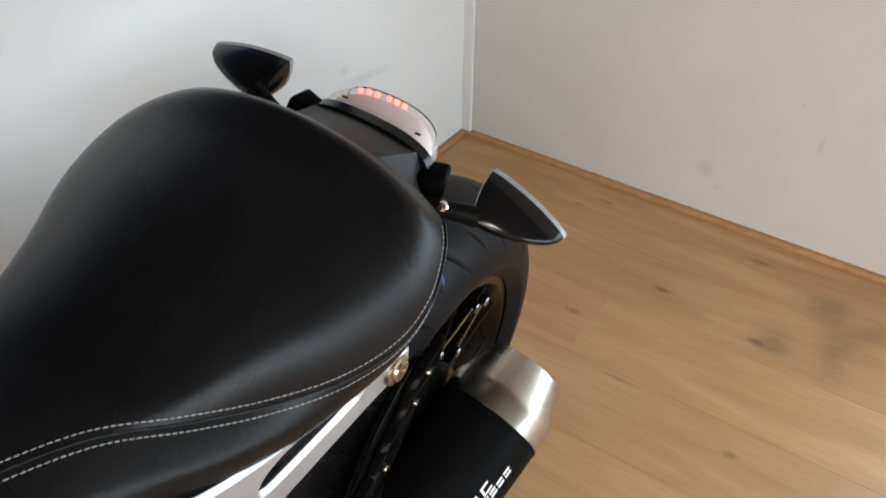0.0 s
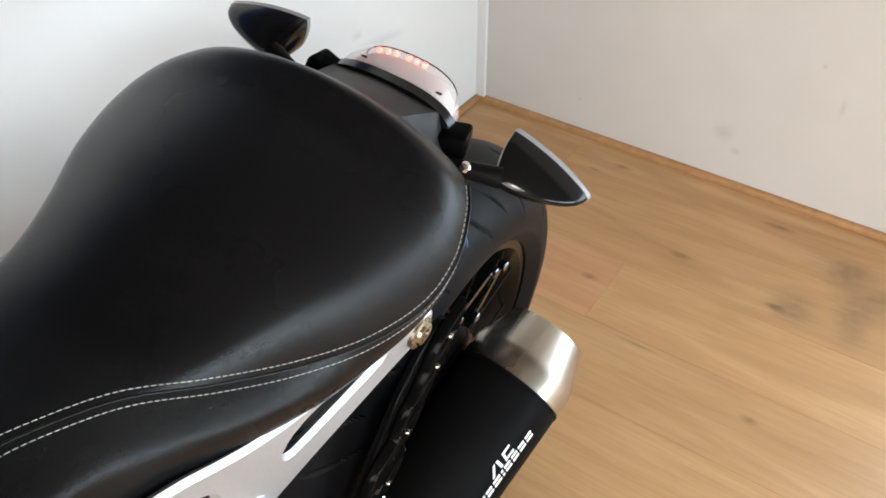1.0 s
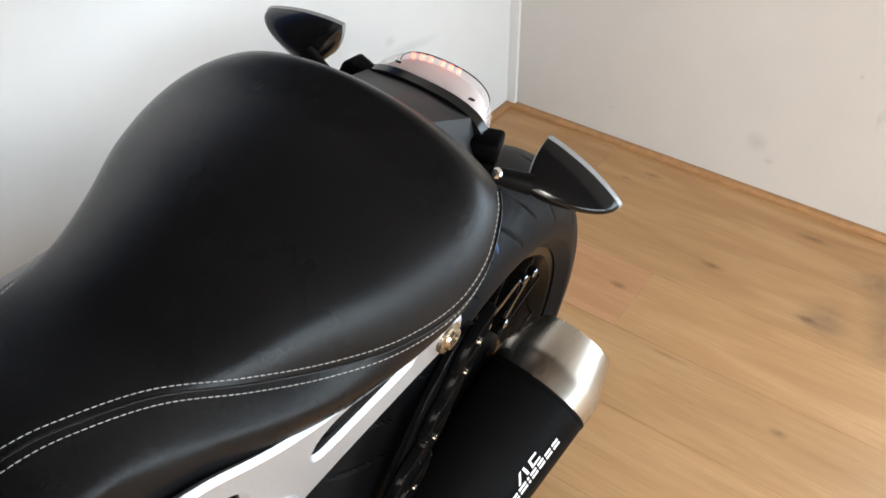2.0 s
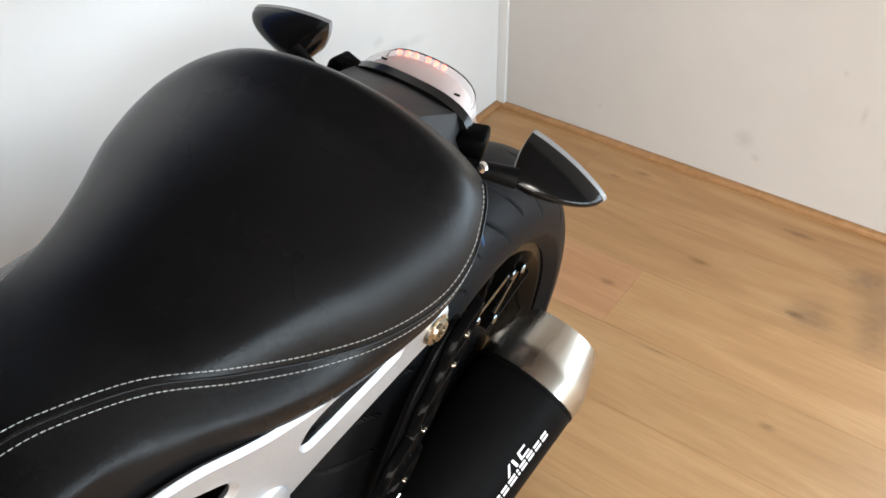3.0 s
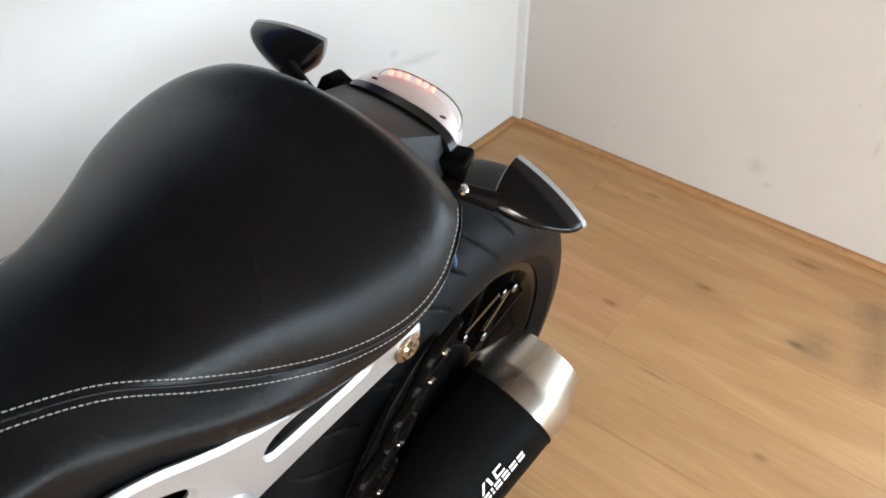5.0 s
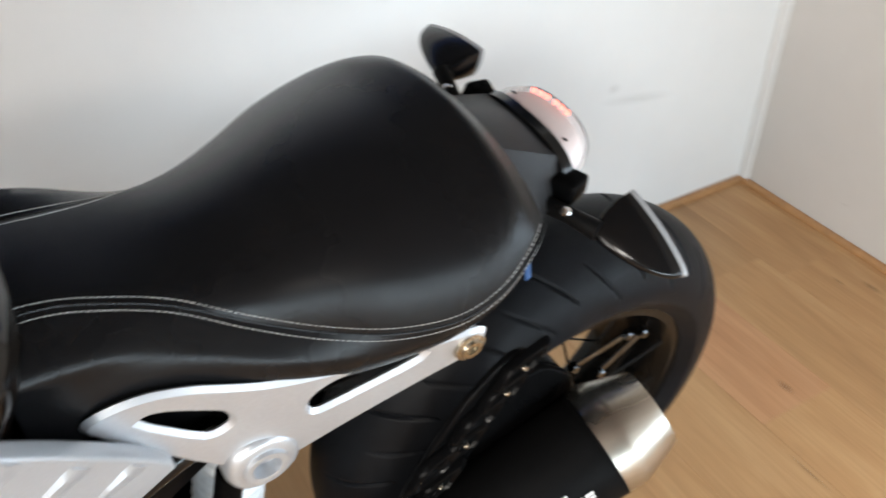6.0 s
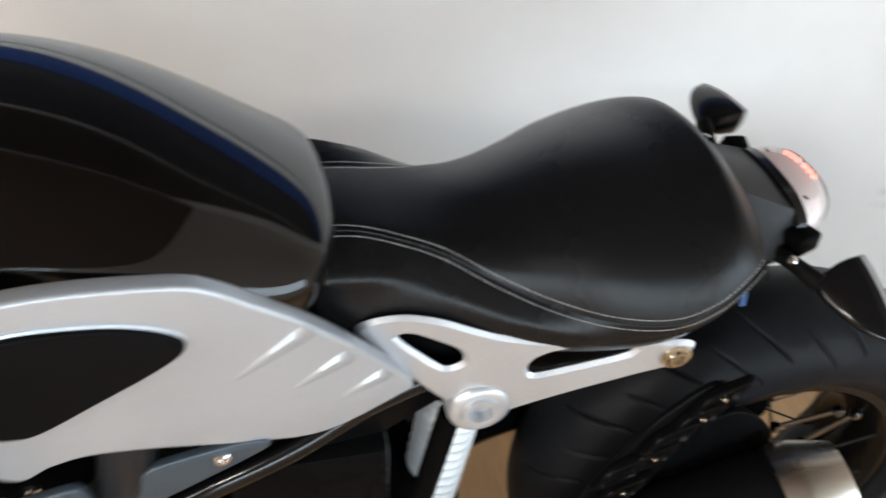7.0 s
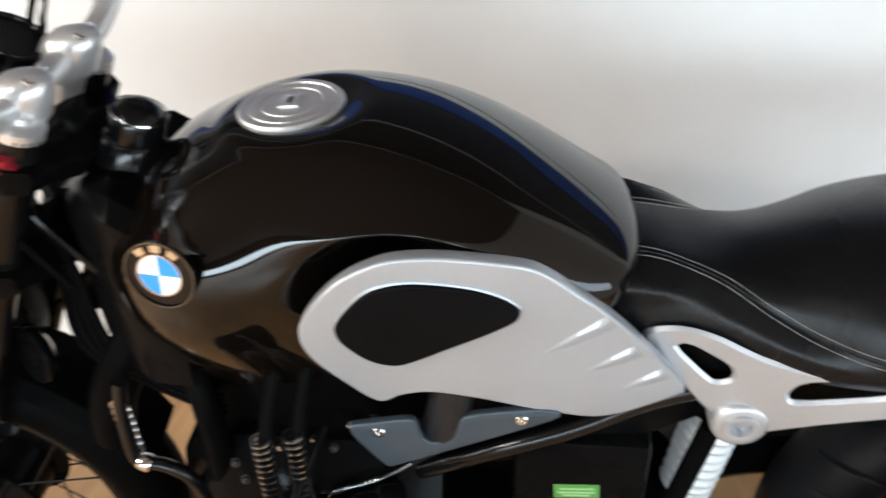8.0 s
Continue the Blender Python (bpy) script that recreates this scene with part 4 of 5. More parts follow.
def wheel(name, centre, radius, half, rim_r, rim_half, grooves, hub_half, nu, nv=40, rubber=None):
    w = tagged(new(name))
    w.parent = bike
    w.location = centre
    ty = part("tyre", tyre_mesh(radius, half, rim_r, grooves, nu, nv), rubber or M_RUBBER, w, "black road tyre with slanted grooves")
    ty.data.set_sharp_from_angle(angle=radians(60))
    h = rim_half
    part("rim", ring_mesh([(-h, rim_r + 0.006), (-h, rim_r - 0.012), (-h + 0.012, rim_r - 0.024), (-0.02, rim_r - 0.034), (0.02, rim_r - 0.034), (h - 0.012, rim_r - 0.024), (h, rim_r - 0.012), (h, rim_r + 0.006), (h - 0.006, rim_r + 0.006), (h - 0.014, rim_r - 0.012), (0.015, rim_r - 0.020), (-0.015, rim_r - 0.020), (-h + 0.014, rim_r - 0.012), (-h + 0.006, rim_r + 0.006)]), M_RIM, w, "gloss black spoked rim")
    part("hub", lathe((0, -hub_half, 0), (0, 1, 0), [(0, 0.040), (0.004, 0.078), (0.012, 0.080), (0.022, 0.062), (2 * hub_half - 0.022, 0.062), (2 * hub_half - 0.012, 0.080), (2 * hub_half - 0.004, 0.078), (2 * hub_half, 0.040)], 40), M_ENGINE, w)
    me = None
    for k in range(14):
        for sd in (-1, 1):
            for x in (-1, 1):
                a0 = 2 * math.pi * (k + 0.25 * sd) / 14
                if k % 2 != (x > 0):
                    continue
                a1 = a0 + x * 0.38
                p0 = (0.074 * math.cos(a1), sd * (hub_half - 0.008), 0.074 * math.sin(a1))
                p1 = ((rim_r - 0.018) * math.cos(a0), sd * (h - 0.010), (rim_r - 0.018) * math.sin(a0))
                part("spoke", tube([p0, p1], 0.0017, 6), M_SPOKE, w)
    return w


wheel("rear_wheel", RAX, 0.3165, 0.088, 0.216, 0.072, 17, 0.075, 1700, 84)

# ---- muffler ----
MDIR = Vector((0.955, -0.096, 0.450)).normalized()
SEAMC = Vector((-0.050, -0.1726, 0.4580))
muf = tagged(new("muffler"))
muf.parent = bike
part("muffler_body", lathe(SEAMC - MDIR * 0.34, MDIR, [(0, 0.034), (0.03, 0.050), (0.06, 0.0615), (0.32, 0.0636), (0.339, 0.0636), (0.340, 0.0630)], 56), M_MATT, muf, "matt black silencer with white marking")
part("end_cap", lathe(SEAMC, MDIR, [(0.0, 0.060), (0.0005, 0.0638), (0.022, 0.0638), (0.028, 0.0628), (0.032, 0.0612), (0.073, 0.0470), (0.0752, 0.0458), (0.0756, 0.0448), (0.074, 0.0432), (0.05, 0.039), (0.01, 0.037), (0.01, 0.0)], 72), M_STEEL, muf, "brushed steel tapered end cap")
part("band", lathe(SEAMC - MDIR * 0.004, MDIR, [(0, 0.0634), (0.0005, 0.0643), (0.0035, 0.0643), (0.004, 0.0634)], 56), M_MATT, muf)
# white marking: a row of short bars with a slanted sign above it
dm, sm, um = axes(MDIR)
OUT = Vector((0, -0.84, 0.54))
OUT = (OUT - dm * OUT.dot(dm)).normalized()
TAN = dm.cross(OUT).normalized()
if TAN.z < 0:
    TAN = -TAN


def mark(a0, a1, t0, t1, slant=0.0):
    """A bar on the silencer's skin from a0 to a1 along it and t0 to t1 round it."""
    R = 0.0638
    rowsK = []
    for k in range(5):
        t = t0 + (t1 - t0) * k / 4
        ang = t / R
        nrm = OUT * math.cos(ang) + TAN * math.sin(ang)
        rowsK.append([SEAMC + dm * (a + slant * (t - t0)) + nrm * (R + 0.0003) for a in (a0, a1)])
    bm = bmesh.new()
    grid(bm, rowsK)
    ext = bmesh.ops.extrude_face_region(bm, geom=bm.faces[:])
    for v in ext["geom"]:
        if isinstance(v, bmesh.types.BMVert):
            v.co += (v.co - (SEAMC + dm * (v.co - SEAMC).dot(dm))).normalized() * 0.0003
    bmesh.ops.recalc_face_normals(bm, faces=bm.faces)
    part("marking_bar", bm, M_WHITE, muf, smooth=False)


a = -0.141
for w in (0.010, 0.010, 0.010, 0.012, 0.003, 0.010, 0.010, 0.010, 0.010):
    mark(a, a + w, -0.005, -0.0018, 0.15)
    mark(a + 0.0006, a + w + 0.0006, 0.0004, 0.0035, 0.15)
    a += w + 0.0026
mark(-0.099, -0.0955, 0.0058, 0.0165, 0.9)
mark(-0.084, -0.0805, 0.0058, 0.0165, 0.0)
mark(-0.0755, -0.0725, 0.0058, 0.0165, 0.2)
mark(-0.072, -0.061, 0.0140, 0.0165, 0.2)
mark(-0.072, -0.061, 0.0058, 0.0083, 0.2)

# header pipe, heat shield bracket with its bolts, and rear foot-peg hanger beside the tyre
part("exhaust_pipe", tube([SEAMC - MDIR * 0.335, SEAMC - MDIR * 0.42 + Vector((0, 0.01, -0.01)), (-0.52, -0.12, 0.27), (-0.70, -0.10, 0.21), (-0.92, -0.13, 0.20)], 0.026, 16, 30), M_STEEL, bike, "steel exhaust pipe")
# heel guard: a chain of black moulded scallops, each with a bright screw
hang = part("heel_guard", plate([soften([(-0.135, 0.622), (-0.128, 0.600), (-0.170, 0.500), (-0.235, 0.400), (-0.290, 0.380), (-0.270, 0.470), (-0.215, 0.570), (-0.160, 0.625)])], 0.008, 0.002, lambda a, b, h: (a, -0.116 - h, b)), M_ENGINE, bike, "gloss black scalloped guard with bright screws")
for i, (x, z, w) in enumerate(((-0.147, 0.612, 0.032), (-0.164, 0.582, 0.033), (-0.190, 0.552, 0.034), (-0.206, 0.520, 0.034), (-0.240, 0.500, 0.036), (-0.232, 0.460, 0.034))):
    lump = part("scallop", loft([[(x + (w * f) * c0 * 0.80 + 0.35 * w * f * s0, -0.122 - h, z + (w * f) * s0 * 0.62 + 0.3 * w * f * c0) for c0, s0 in ((math.copysign(abs(math.cos(q)) ** 0.55, math.cos(q)), math.copysign(abs(math.sin(q)) ** 0.55, math.sin(q))) for q in (2 * math.pi * n / 24 for n in range(24)))] for h, f in ((0, 1.0), (0.005, 1.0), (0.009, 0.9), (0.010, 0.75), (0.006, 0.62), (0.005, 0.3))]), M_ENGINE, hang)
    if i in (0, 1, 3, 5):
        part("screw", lathe((x, -0.126, z), (0, -1, 0.15), [(0, 0.0036), (0.006, 0.0036), (0.0078, 0.0026), (0.008, 0.0)], 14), M_STEEL, hang)
part("muffler_hanger", plate([soften([(-0.105, 0.565), (-0.03, 0.495), (-0.06, 0.40), (-0.16, 0.34), (-0.27, 0.34), (-0.25, 0.43), (-0.18, 0.50)])], 0.01, 0.002, lambda a, b, h: (a, -0.104 - h, b)), M_BLACK, bike)
part("link_rod", tube([(-0.33, -0.120, 0.375), (-0.235, -0.128, 0.437)], 0.005, 10), M_CHROME, bike)
part("brake_rod", tube([(-0.435, -0.085, 0.60), (-0.462, -0.088, 0.46), (-0.49, -0.09, 0.34)], 0.013, 12, 10), M_SHADEBLACK, bike)
for p0, p1 in (((-0.004, -0.075, 0.458), (0.080, -0.075, 0.471)), ((0.049, -0.075, 0.414), (0.110, -0.075, 0.458))):
    run = Vector(p1) - Vector(p0)
    d, sd, up = axes(run)
    turn = Matrix((d, sd, up)).transposed().to_4x4()
    bar_ = part("support_bar", block((run.length, 0.003, 0.0085), (Vector(p0) + Vector(p1)) / 2, 0.0008, turn), M_DARKCHROME, bike, "dark polished support bar")
    for q in (p0, p1):
        part("bar_nut", lathe(Vector(q) + Vector((0, 0.004, 0)), (0, -1, 0), [(0, 0.007), (0.009, 0.007), (0.0105, 0.0055), (0.0105, 0)], 6), M_DARKCHROME, bar_)

# ---- swing arm with final drive on the far side, shock absorber ----
part("swing_arm", tube([(-0.47, 0.02, 0.40), (-0.36, 0.09, 0.37), (-0.20, 0.13, 0.335), (0, 0.135, 0.314)], [0.055, 0.050, 0.045, 0.05], 20, 20), M_ENGINE, bike)
part("final_drive", lathe((0, 0.06, 0.314), (0, 1, 0), [(0, 0.10), (0.01, 0.125), (0.05, 0.13), (0.09, 0.10), (0.11, 0.06), (0.115, 0.0)], 40), M_ENGINE, bike)
shock = tagged(new("shock_absorber"))
shock.parent = bike
S0, S1 = Vector((-0.434, 0.0, 0.33)), Vector((-0.404, -0.005, 0.555))
part("damper", tube([S0 - (S1 - S0) * 0.25, S1 + (S1 - S0) * 0.15], 0.018, 16), M_ENGINE, shock)
ds, ss, us = axes(S1 - S0)
LEN = (S1 - S0).length
part("spring", tube([S0 + ds * LEN * k / 320 + (ss * math.cos(k * 0.25) + us * math.sin(k * 0.25)) * 0.032 for k in range(321)], 0.0066, 10), M_SPRING, shock, "white coil spring")
part("spring_seat", lathe(S1, ds, [(0, 0.03), (0, 0.044), (0.01, 0.044), (0.016, 0.03)], 28), M_BLACK, shock)
part("spring_seat", lathe(S0 - ds * 0.012, ds, [(0, 0.03), (0, 0.044), (0.01, 0.044), (0.012, 0.03)], 28), M_BLACK, shock)
part("preload_reservoir", lathe((-0.515, -0.03, 0.475), (-0.1, 0, 1), [(0, 0.010), (0.003, 0.0125), (0.034, 0.0125), (0.037, 0.010)], 24), M_SPRING, bike, "pale grey reservoir")

# ---- battery box with its green label, gearbox and engine ----
part("battery_box", block((0.17, 0.16, 0.20), (-0.585, -0.02, 0.47), 0.012), M_BLACK, bike, "black battery box")
part("label", block((0.058, 0.0015, 0.026), (-0.588, -0.1012, 0.4825), 0.0004, pose(0, 0, 0, 0, -4, 0)), M_GREEN, bike, "green printed label")
for dz, dw in ((0.006, 0.044), (-0.001, 0.048), (-0.007, 0.036)):
    part("label_bar", block((dw, 0.001, 0.0035), (-0.588, -0.1025, 0.4825 + dz), 0.0002, pose(0, 0, 0, 0, -4, 0)), M_PALEGREEN, bike)
part("gearbox", loft([[(x, y, z) for y, z in ((-w, 0.20), (-w - 0.02, 0.30), (-w, 0.40), (w, 0.40), (w + 0.02, 0.30), (w, 0.20))] for x, w in ((-0.45, 0.05), (-0.55, 0.10), (-0.72, 0.13), (-0.76, 0.14))]), M_ENGINE, bike)
eng = tagged(new("engine"))
eng.parent = bike
part("crankcase", loft([[(x, y, z) for y, z in ((-w * 0.7, z0), (-w, z0 + 0.05), (-w, z1 - 0.05), (-w * 0.7, z1), (w * 0.7, z1), (w, z1 - 0.05), (w, z0 + 0.05), (w * 0.7, z0))] for x, w, z0, z1 in ((-0.76, 0.13, 0.18, 0.52), (-0.84, 0.15, 0.15, 0.56), (-1.02, 0.15, 0.15, 0.56), (-1.10, 0.12, 0.20, 0.52), (-1.13, 0.07, 0.25, 0.46))]), M_ENGINE, eng)
# added to close a gap that showed bright behind the engine
part("airbox", loft([[(x, y, z) for y, z in ((-w, 0.545), (-w, 0.66), (-w + 0.02, 0.70), (w - 0.02, 0.70), (w, 0.66), (w, 0.545))] for x, w in ((-0.74, 0.060), (-0.78, 0.085), (-0.98, 0.085), (-1.035, 0.07), (-1.085, 0.055))]), M_SHADEBLACK, eng, "dull black airbox")
for sgn in (-1, 1):
    cx = -0.945 if sgn < 0 else -0.905
    for k in range(9):
        y = sgn * (0.155 + 0.012 * k)
        part("cooling_fin", block((0.155, 0.0035, 0.150), (cx, y, 0.395), 0.001), M_ENGINE, eng)
    part("cylinder", lathe((cx, sgn * 0.14, 0.395), (0, sgn, 0), [(0, 0.062), (0.115, 0.062)], 32), M_ENGINE, eng)
    hd = [(0.0, 0.10, 0.085), (0.03, 0.105, 0.088), (0.08, 0.10, 0.082), (0.11, 0.085, 0.068), (0.118, 0.06, 0.05)]
    part("cylinder_head", loft([[(cx + a * math.copysign(abs(math.cos(q)) ** 0.6, math.cos(q)), sgn * (0.262 + h), 0.395 + b * math.copysign(abs(math.sin(q)) ** 0.6, math.sin(q))) for q in (2 * math.pi * i / 40 for i in range(40))] for h, a, b in hd]), M_ENGINE, eng)
    part("intake_pipe", tube([(-0.83, sgn * 0.15, 0.50), (-0.88, sgn * 0.19, 0.50), (-0.93, sgn * 0.215, 0.475)], 0.026, 16, 12), M_ENGINE, eng)
    part("throttle_body", lathe((-0.80, sgn * 0.155, 0.505), (-1, sgn * 0.4, 0.02), [(0, 0.03), (0.01, 0.034), (0.03, 0.034), (0.035, 0.029), (0.06, 0.029)], 24), M_ENGINE, eng)
    part("ignition_lead", tube([(cx, sgn * 0.34, 0.44), (cx + 0.01, sgn * 0.30, 0.52), (-0.92, sgn * 0.2, 0.57), (-0.90, sgn * 0.12, 0.60)], 0.0055, 10, 16), M_GLOSSBLACK, eng)
    part("exhaust_header", tube([(cx - 0.06, sgn * 0.31, 0.34), (cx - 0.12, sgn * 0.30, 0.25), (cx - 0.05, sgn * 0.20, 0.18), (-0.86, sgn * 0.12, 0.18)], 0.021, 16, 24), M_STEEL, eng)
    # bolts added as glints along the block's shoulder, and a braided line over it
    for x, y, z in ((-1.020, 0.129, 0.534), (-0.975, 0.116, 0.5495), (-0.895, 0.112, 0.553), (-1.005, 0.142, 0.519)):
        part("cover_bolt", lathe((x, sgn * y, z), (0, sgn * 0.74, 0.67), [(-0.002, 0.0062), (0.002, 0.0062), (0.002, 0.004), (0.007, 0.004), (0.008, 0.003), (0.008, 0)], 14), M_DARKCHROME, eng)
    line = Vector((-0.884, sgn * 0.152, 0.521)), Vector((-0.836, sgn * 0.143, 0.535))
    part("braided_line", tube([line[0] - Vector((0.02, 0, 0.03)), line[0], line[1], line[1] + Vector((0.04, -sgn * 0.02, 0.012))], 0.0042, 10, 20), M_DARKCHROME, eng, "steel braided oil line")
    for k in range(9):
        part("braid_ring", ring_mesh([(-0.0012, 0.0040), (0.0012, 0.0040), (0.0012, 0.0053), (-0.0012, 0.0053)], 12), M_RINGS, eng).matrix_basis = Matrix.Translation(line[0].lerp(line[1], k / 8)) @ pose(0, 0, 0, 0, -14, 60)
    # small bright fittings on top of the block
    for i, (x, z) in enumerate(((-0.87, 0.585), (-0.915, 0.57), (-0.955, 0.565), (-0.84, 0.60), (-0.99, 0.56))):
        part("clamp_screw", lathe((x, sgn * (0.10 + 0.012 * (i % 3)), z), (0.1, sgn * 0.7, 0.7), [(0, 0.006), (0.010, 0.006), (0.012, 0.004), (0.012, 0)], 12), M_CHROME, eng)
    for hx, hy in ((-0.955, 0.185), (-0.920, 0.175)):
        part("breather_hose", tube([(hx, sgn * hy, 0.48), (hx, sgn * hy, 0.60), (hx + 0.005, sgn * (hy - 0.02), 0.66), (hx + 0.02, sgn * (hy - 0.06), 0.74)], 0.0095, 14, 16), M_SHADEBLACK, eng)
        for k in range(13):
            part("hose_ring", ring_mesh([(-0.0011, 0.0098), (0.0011, 0.0098), (0.0011, 0.0122), (-0.0011, 0.0122)], 20), M_RINGS, eng).matrix_basis = Matrix.Translation((hx, sgn * hy, 0.520 + 0.0105 * k)) @ pose(0, 0, 0, 90, 0, 0)

# ---- front end ----
FAX = Vector((-1.476, 0, 0.298))
HEAD = Vector((0.43, 0, 0.903)).normalized()
fork = tagged(new("front_fork"))
fork.parent = bike
for sgn in (-1, 1):
    b0 = FAX + Vector((-0.03, sgn * 0.085, 0.0))
    part("lower_leg", tube([b0, b0 + HEAD * 0.36], [0.028, 0.030], 20), M_ENGINE, fork)
    part("fork_tube", tube([b0 + HEAD * 0.34, b0 + HEAD * 0.76], 0.026, 20), M_GLOSSBLACK, fork)
    part("fork_cap", lathe(b0 + HEAD * 0.755, HEAD, [(0, 0.026), (0.012, 0.026), (0.016, 0.018), (0.016, 0.012), (0.022, 0.010), (0.022, 0)], 24), M_ALU, fork)
part("axle", tube([FAX + Vector((0, -0.12, 0)), FAX + Vector((0, 0.12, 0))], 0.012, 14), M_STEEL, fork)
for h, t in ((0.56, 0.035), (0.715, 0.03)):
    c0 = FAX + Vector((-0.03, 0, 0)) + HEAD * h
    rowsC = []
    for y, w in ((-0.122, 0.012), (-0.112, 0.032), (-0.085, 0.038), (-0.05, 0.030), (0, 0.040), (0.05, 0.030), (0.085, 0.038), (0.112, 0.032), (0.122, 0.012)):
        q = Vector((HEAD.z, 0, -HEAD.x))
        off = 0.03 if abs(y) < 0.06 else 0.0
        rowsC.append([c0 + Vector((0, y, 0)) + q * (a * w + off) + HEAD * (b * t / 2) for a, b in ((-1, -0.7), (-0.8, -1), (0.8, -1), (1, -0.7), (1, 0.7), (0.8, 1), (-0.8, 1), (-1, 0.7))])
    part("fork_clamp", loft(rowsC), M_ENGINE, fork)
# front tyre takes the shade-darkened black in place of tyre rubber
fw = wheel("front_wheel", FAX, 0.298, 0.060, 0.222, 0.048, 0, 0.055, 160, 40, M_SHADEBLACK)
part("front_fender", loft([[FAX + Vector((r * math.cos(a), y, r * math.sin(a))) for y, r in ((-0.066, 0.300), (-0.05, 0.318), (0, 0.326), (0.05, 0.318), (0.066, 0.300), (0.05, 0.310), (0, 0.318), (-0.05, 0.310))] for a in (radians(q) for q in range(25, 146, 6))]), M_SHADEBLACK, fork)
part("headlamp", lathe((-1.30, 0, 0.80), (-1, 0, 0), [(0, 0.02), (0.01, 0.05), (0.05, 0.085), (0.10, 0.095), (0.125, 0.095), (0.13, 0.088), (0.135, 0.0)], 40), M_GLOSSBLACK, fork)
bar = tagged(new("handlebar"))
bar.parent = bike
for sgn in (-1, 1):
    rb = Vector((-1.222, sgn * 0.058, 0.928))
    part("riser", loft([[rb + HEAD * h + Vector((a * w, b * w * 0.8, 0)) for a, b in ((math.cos(q), math.sin(q)) for q in (2 * math.pi * i / 24 for i in range(24)))] for h, w in ((0, 0.030), (0.03, 0.025), (0.048, 0.026), (0.055, 0.034), (0.062, 0.0375), (0.090, 0.0370), (0.104, 0.033), (0.113, 0.024), (0.117, 0.012))]), M_POLISHED, bar, "polished aluminium bar riser")
    for yy in (-0.014, 0.014):
        part("riser_bolt", lathe(rb + HEAD * 0.106 + Vector((0.014, yy, 0)), HEAD, [(0, 0.0055), (0.007, 0.0055), (0.008, 0.004), (0.005, 0.003), (0.005, 0)], 14), M_CHROME, bar)
    part("bar_half", tube([(-1.186, 0, 1.002), (-1.186, sgn * 0.08, 1.002), (-1.178, sgn * 0.125, 1.012), (-1.166, sgn * 0.19, 1.055), (-1.13, sgn * 0.36, 1.15)], 0.0145, 16, 26), M_POLISHED, bar, "aluminium handlebar")
    part("grip", tube([(-1.13, sgn * 0.36, 1.15), (-1.09, sgn * 0.47, 1.16)], 0.0165, 16), M_RUBBER, bar)
    part("cable", tube([(-1.14, sgn * 0.28, 1.145), (-1.21, sgn * 0.17, 1.10), (-1.24, sgn * 0.10, 1.00), (-1.21, sgn * 0.07, 0.86), (-1.10, sgn * 0.08, 0.74)], 0.0045, 8, 30), M_GLOSSBLACK, bar)
    part("cable", tube([(-1.135, sgn * 0.30, 1.15), (-1.245, sgn * 0.19, 1.08), (-1.27, sgn * 0.11, 0.95), (-1.18, sgn * 0.09, 0.78)], 0.0045, 8, 30), M_SHADEBLACK, bar)
gauge = tagged(new("instrument"))
gauge.parent = bike
for sgn in (-1, 1):
    gc = Vector((-1.292, sgn * 0.050 - 0.005, 1.03))
    part("gauge_body", lathe(gc - Vector((-0.5, 0, 0.86)) * 0.05, (0.5, 0, 0.86), [(0, 0.026), (0.01, 0.040), (0.045, 0.043), (0.05, 0.041), (0.05, 0.038), (0.046, 0.037), (0.046, 0)], 36), M_GLOSSBLACK, gauge)
    part("gauge_bezel", lathe(gc - Vector((-0.5, 0, 0.86)) * 0.004, (0.5, 0, 0.86), [(0, 0.0435), (0.006, 0.0435), (0.007, 0.039), (0.004, 0.0385)], 36), M_CHROME, gauge)
    part("gauge_needle", block((0.026, 0.003, 0.001), gc + Vector((0.0, 0.004, 0.0006)), 0.0003, pose(0, 0, 0, 0, 30, 25)), plain("orange_needle", (0.8, 0.16, 0.02), 0.5) if sgn < 0 else bpy.data.materials["orange_needle"], gauge)
# steering head and its black cap between tank and clamp
part("steering_head", tube([(-1.20, 0, 0.70), (-1.135, 0, 0.84), (-1.10, 0, 0.91)], 0.034, 20), M_BLACK, bike)
part("ignition_lock", lathe((-1.100, -0.008, 0.932), (0.35, 0, 0.93), [(-0.03, 0.040), (0.0, 0.036), (0.006, 0.031), (0.024, 0.031), (0.036, 0.028), (0.044, 0.019), (0.047, 0.010), (0.047, 0.0)], 32), M_GLOSSBLACK, bike, "domed gloss black lock cover")
part("lock_ring", lathe((-1.088, -0.008, 0.964), (0.35, 0, 0.93), [(0, 0.0310), (0.0008, 0.0315), (0.0022, 0.0308)], 32, False), M_CHROME, bike)
part("frame_neck", loft([[(x, y, z) for y, z in ((-w, z0), (w, z0), (w, z1), (-w, z1))] for x, w, z0, z1 in ((-1.05, 0.09, 0.60, 0.86), (-1.13, 0.06, 0.64, 0.90), (-1.19, 0.035, 0.66, 0.88))]), M_BLACK, bike)
part("brake_union", lathe((-1.195, -0.105, 0.938), (0.2, -0.2, 0.95), [(0, 0.014), (0.018, 0.014), (0.019, 0.011), (0.03, 0.010)], 20), M_RED, bike, "red anodised cap")
part("air_duct", tube([(-1.130, -0.060, 0.70), (-1.165, -0.075, 0.64), (-1.190, -0.082, 0.58), (-1.200, -0.085, 0.52)], [0.024, 0.030, 0.030, 0.026], 20, 16), M_SHADEBLACK, bike)
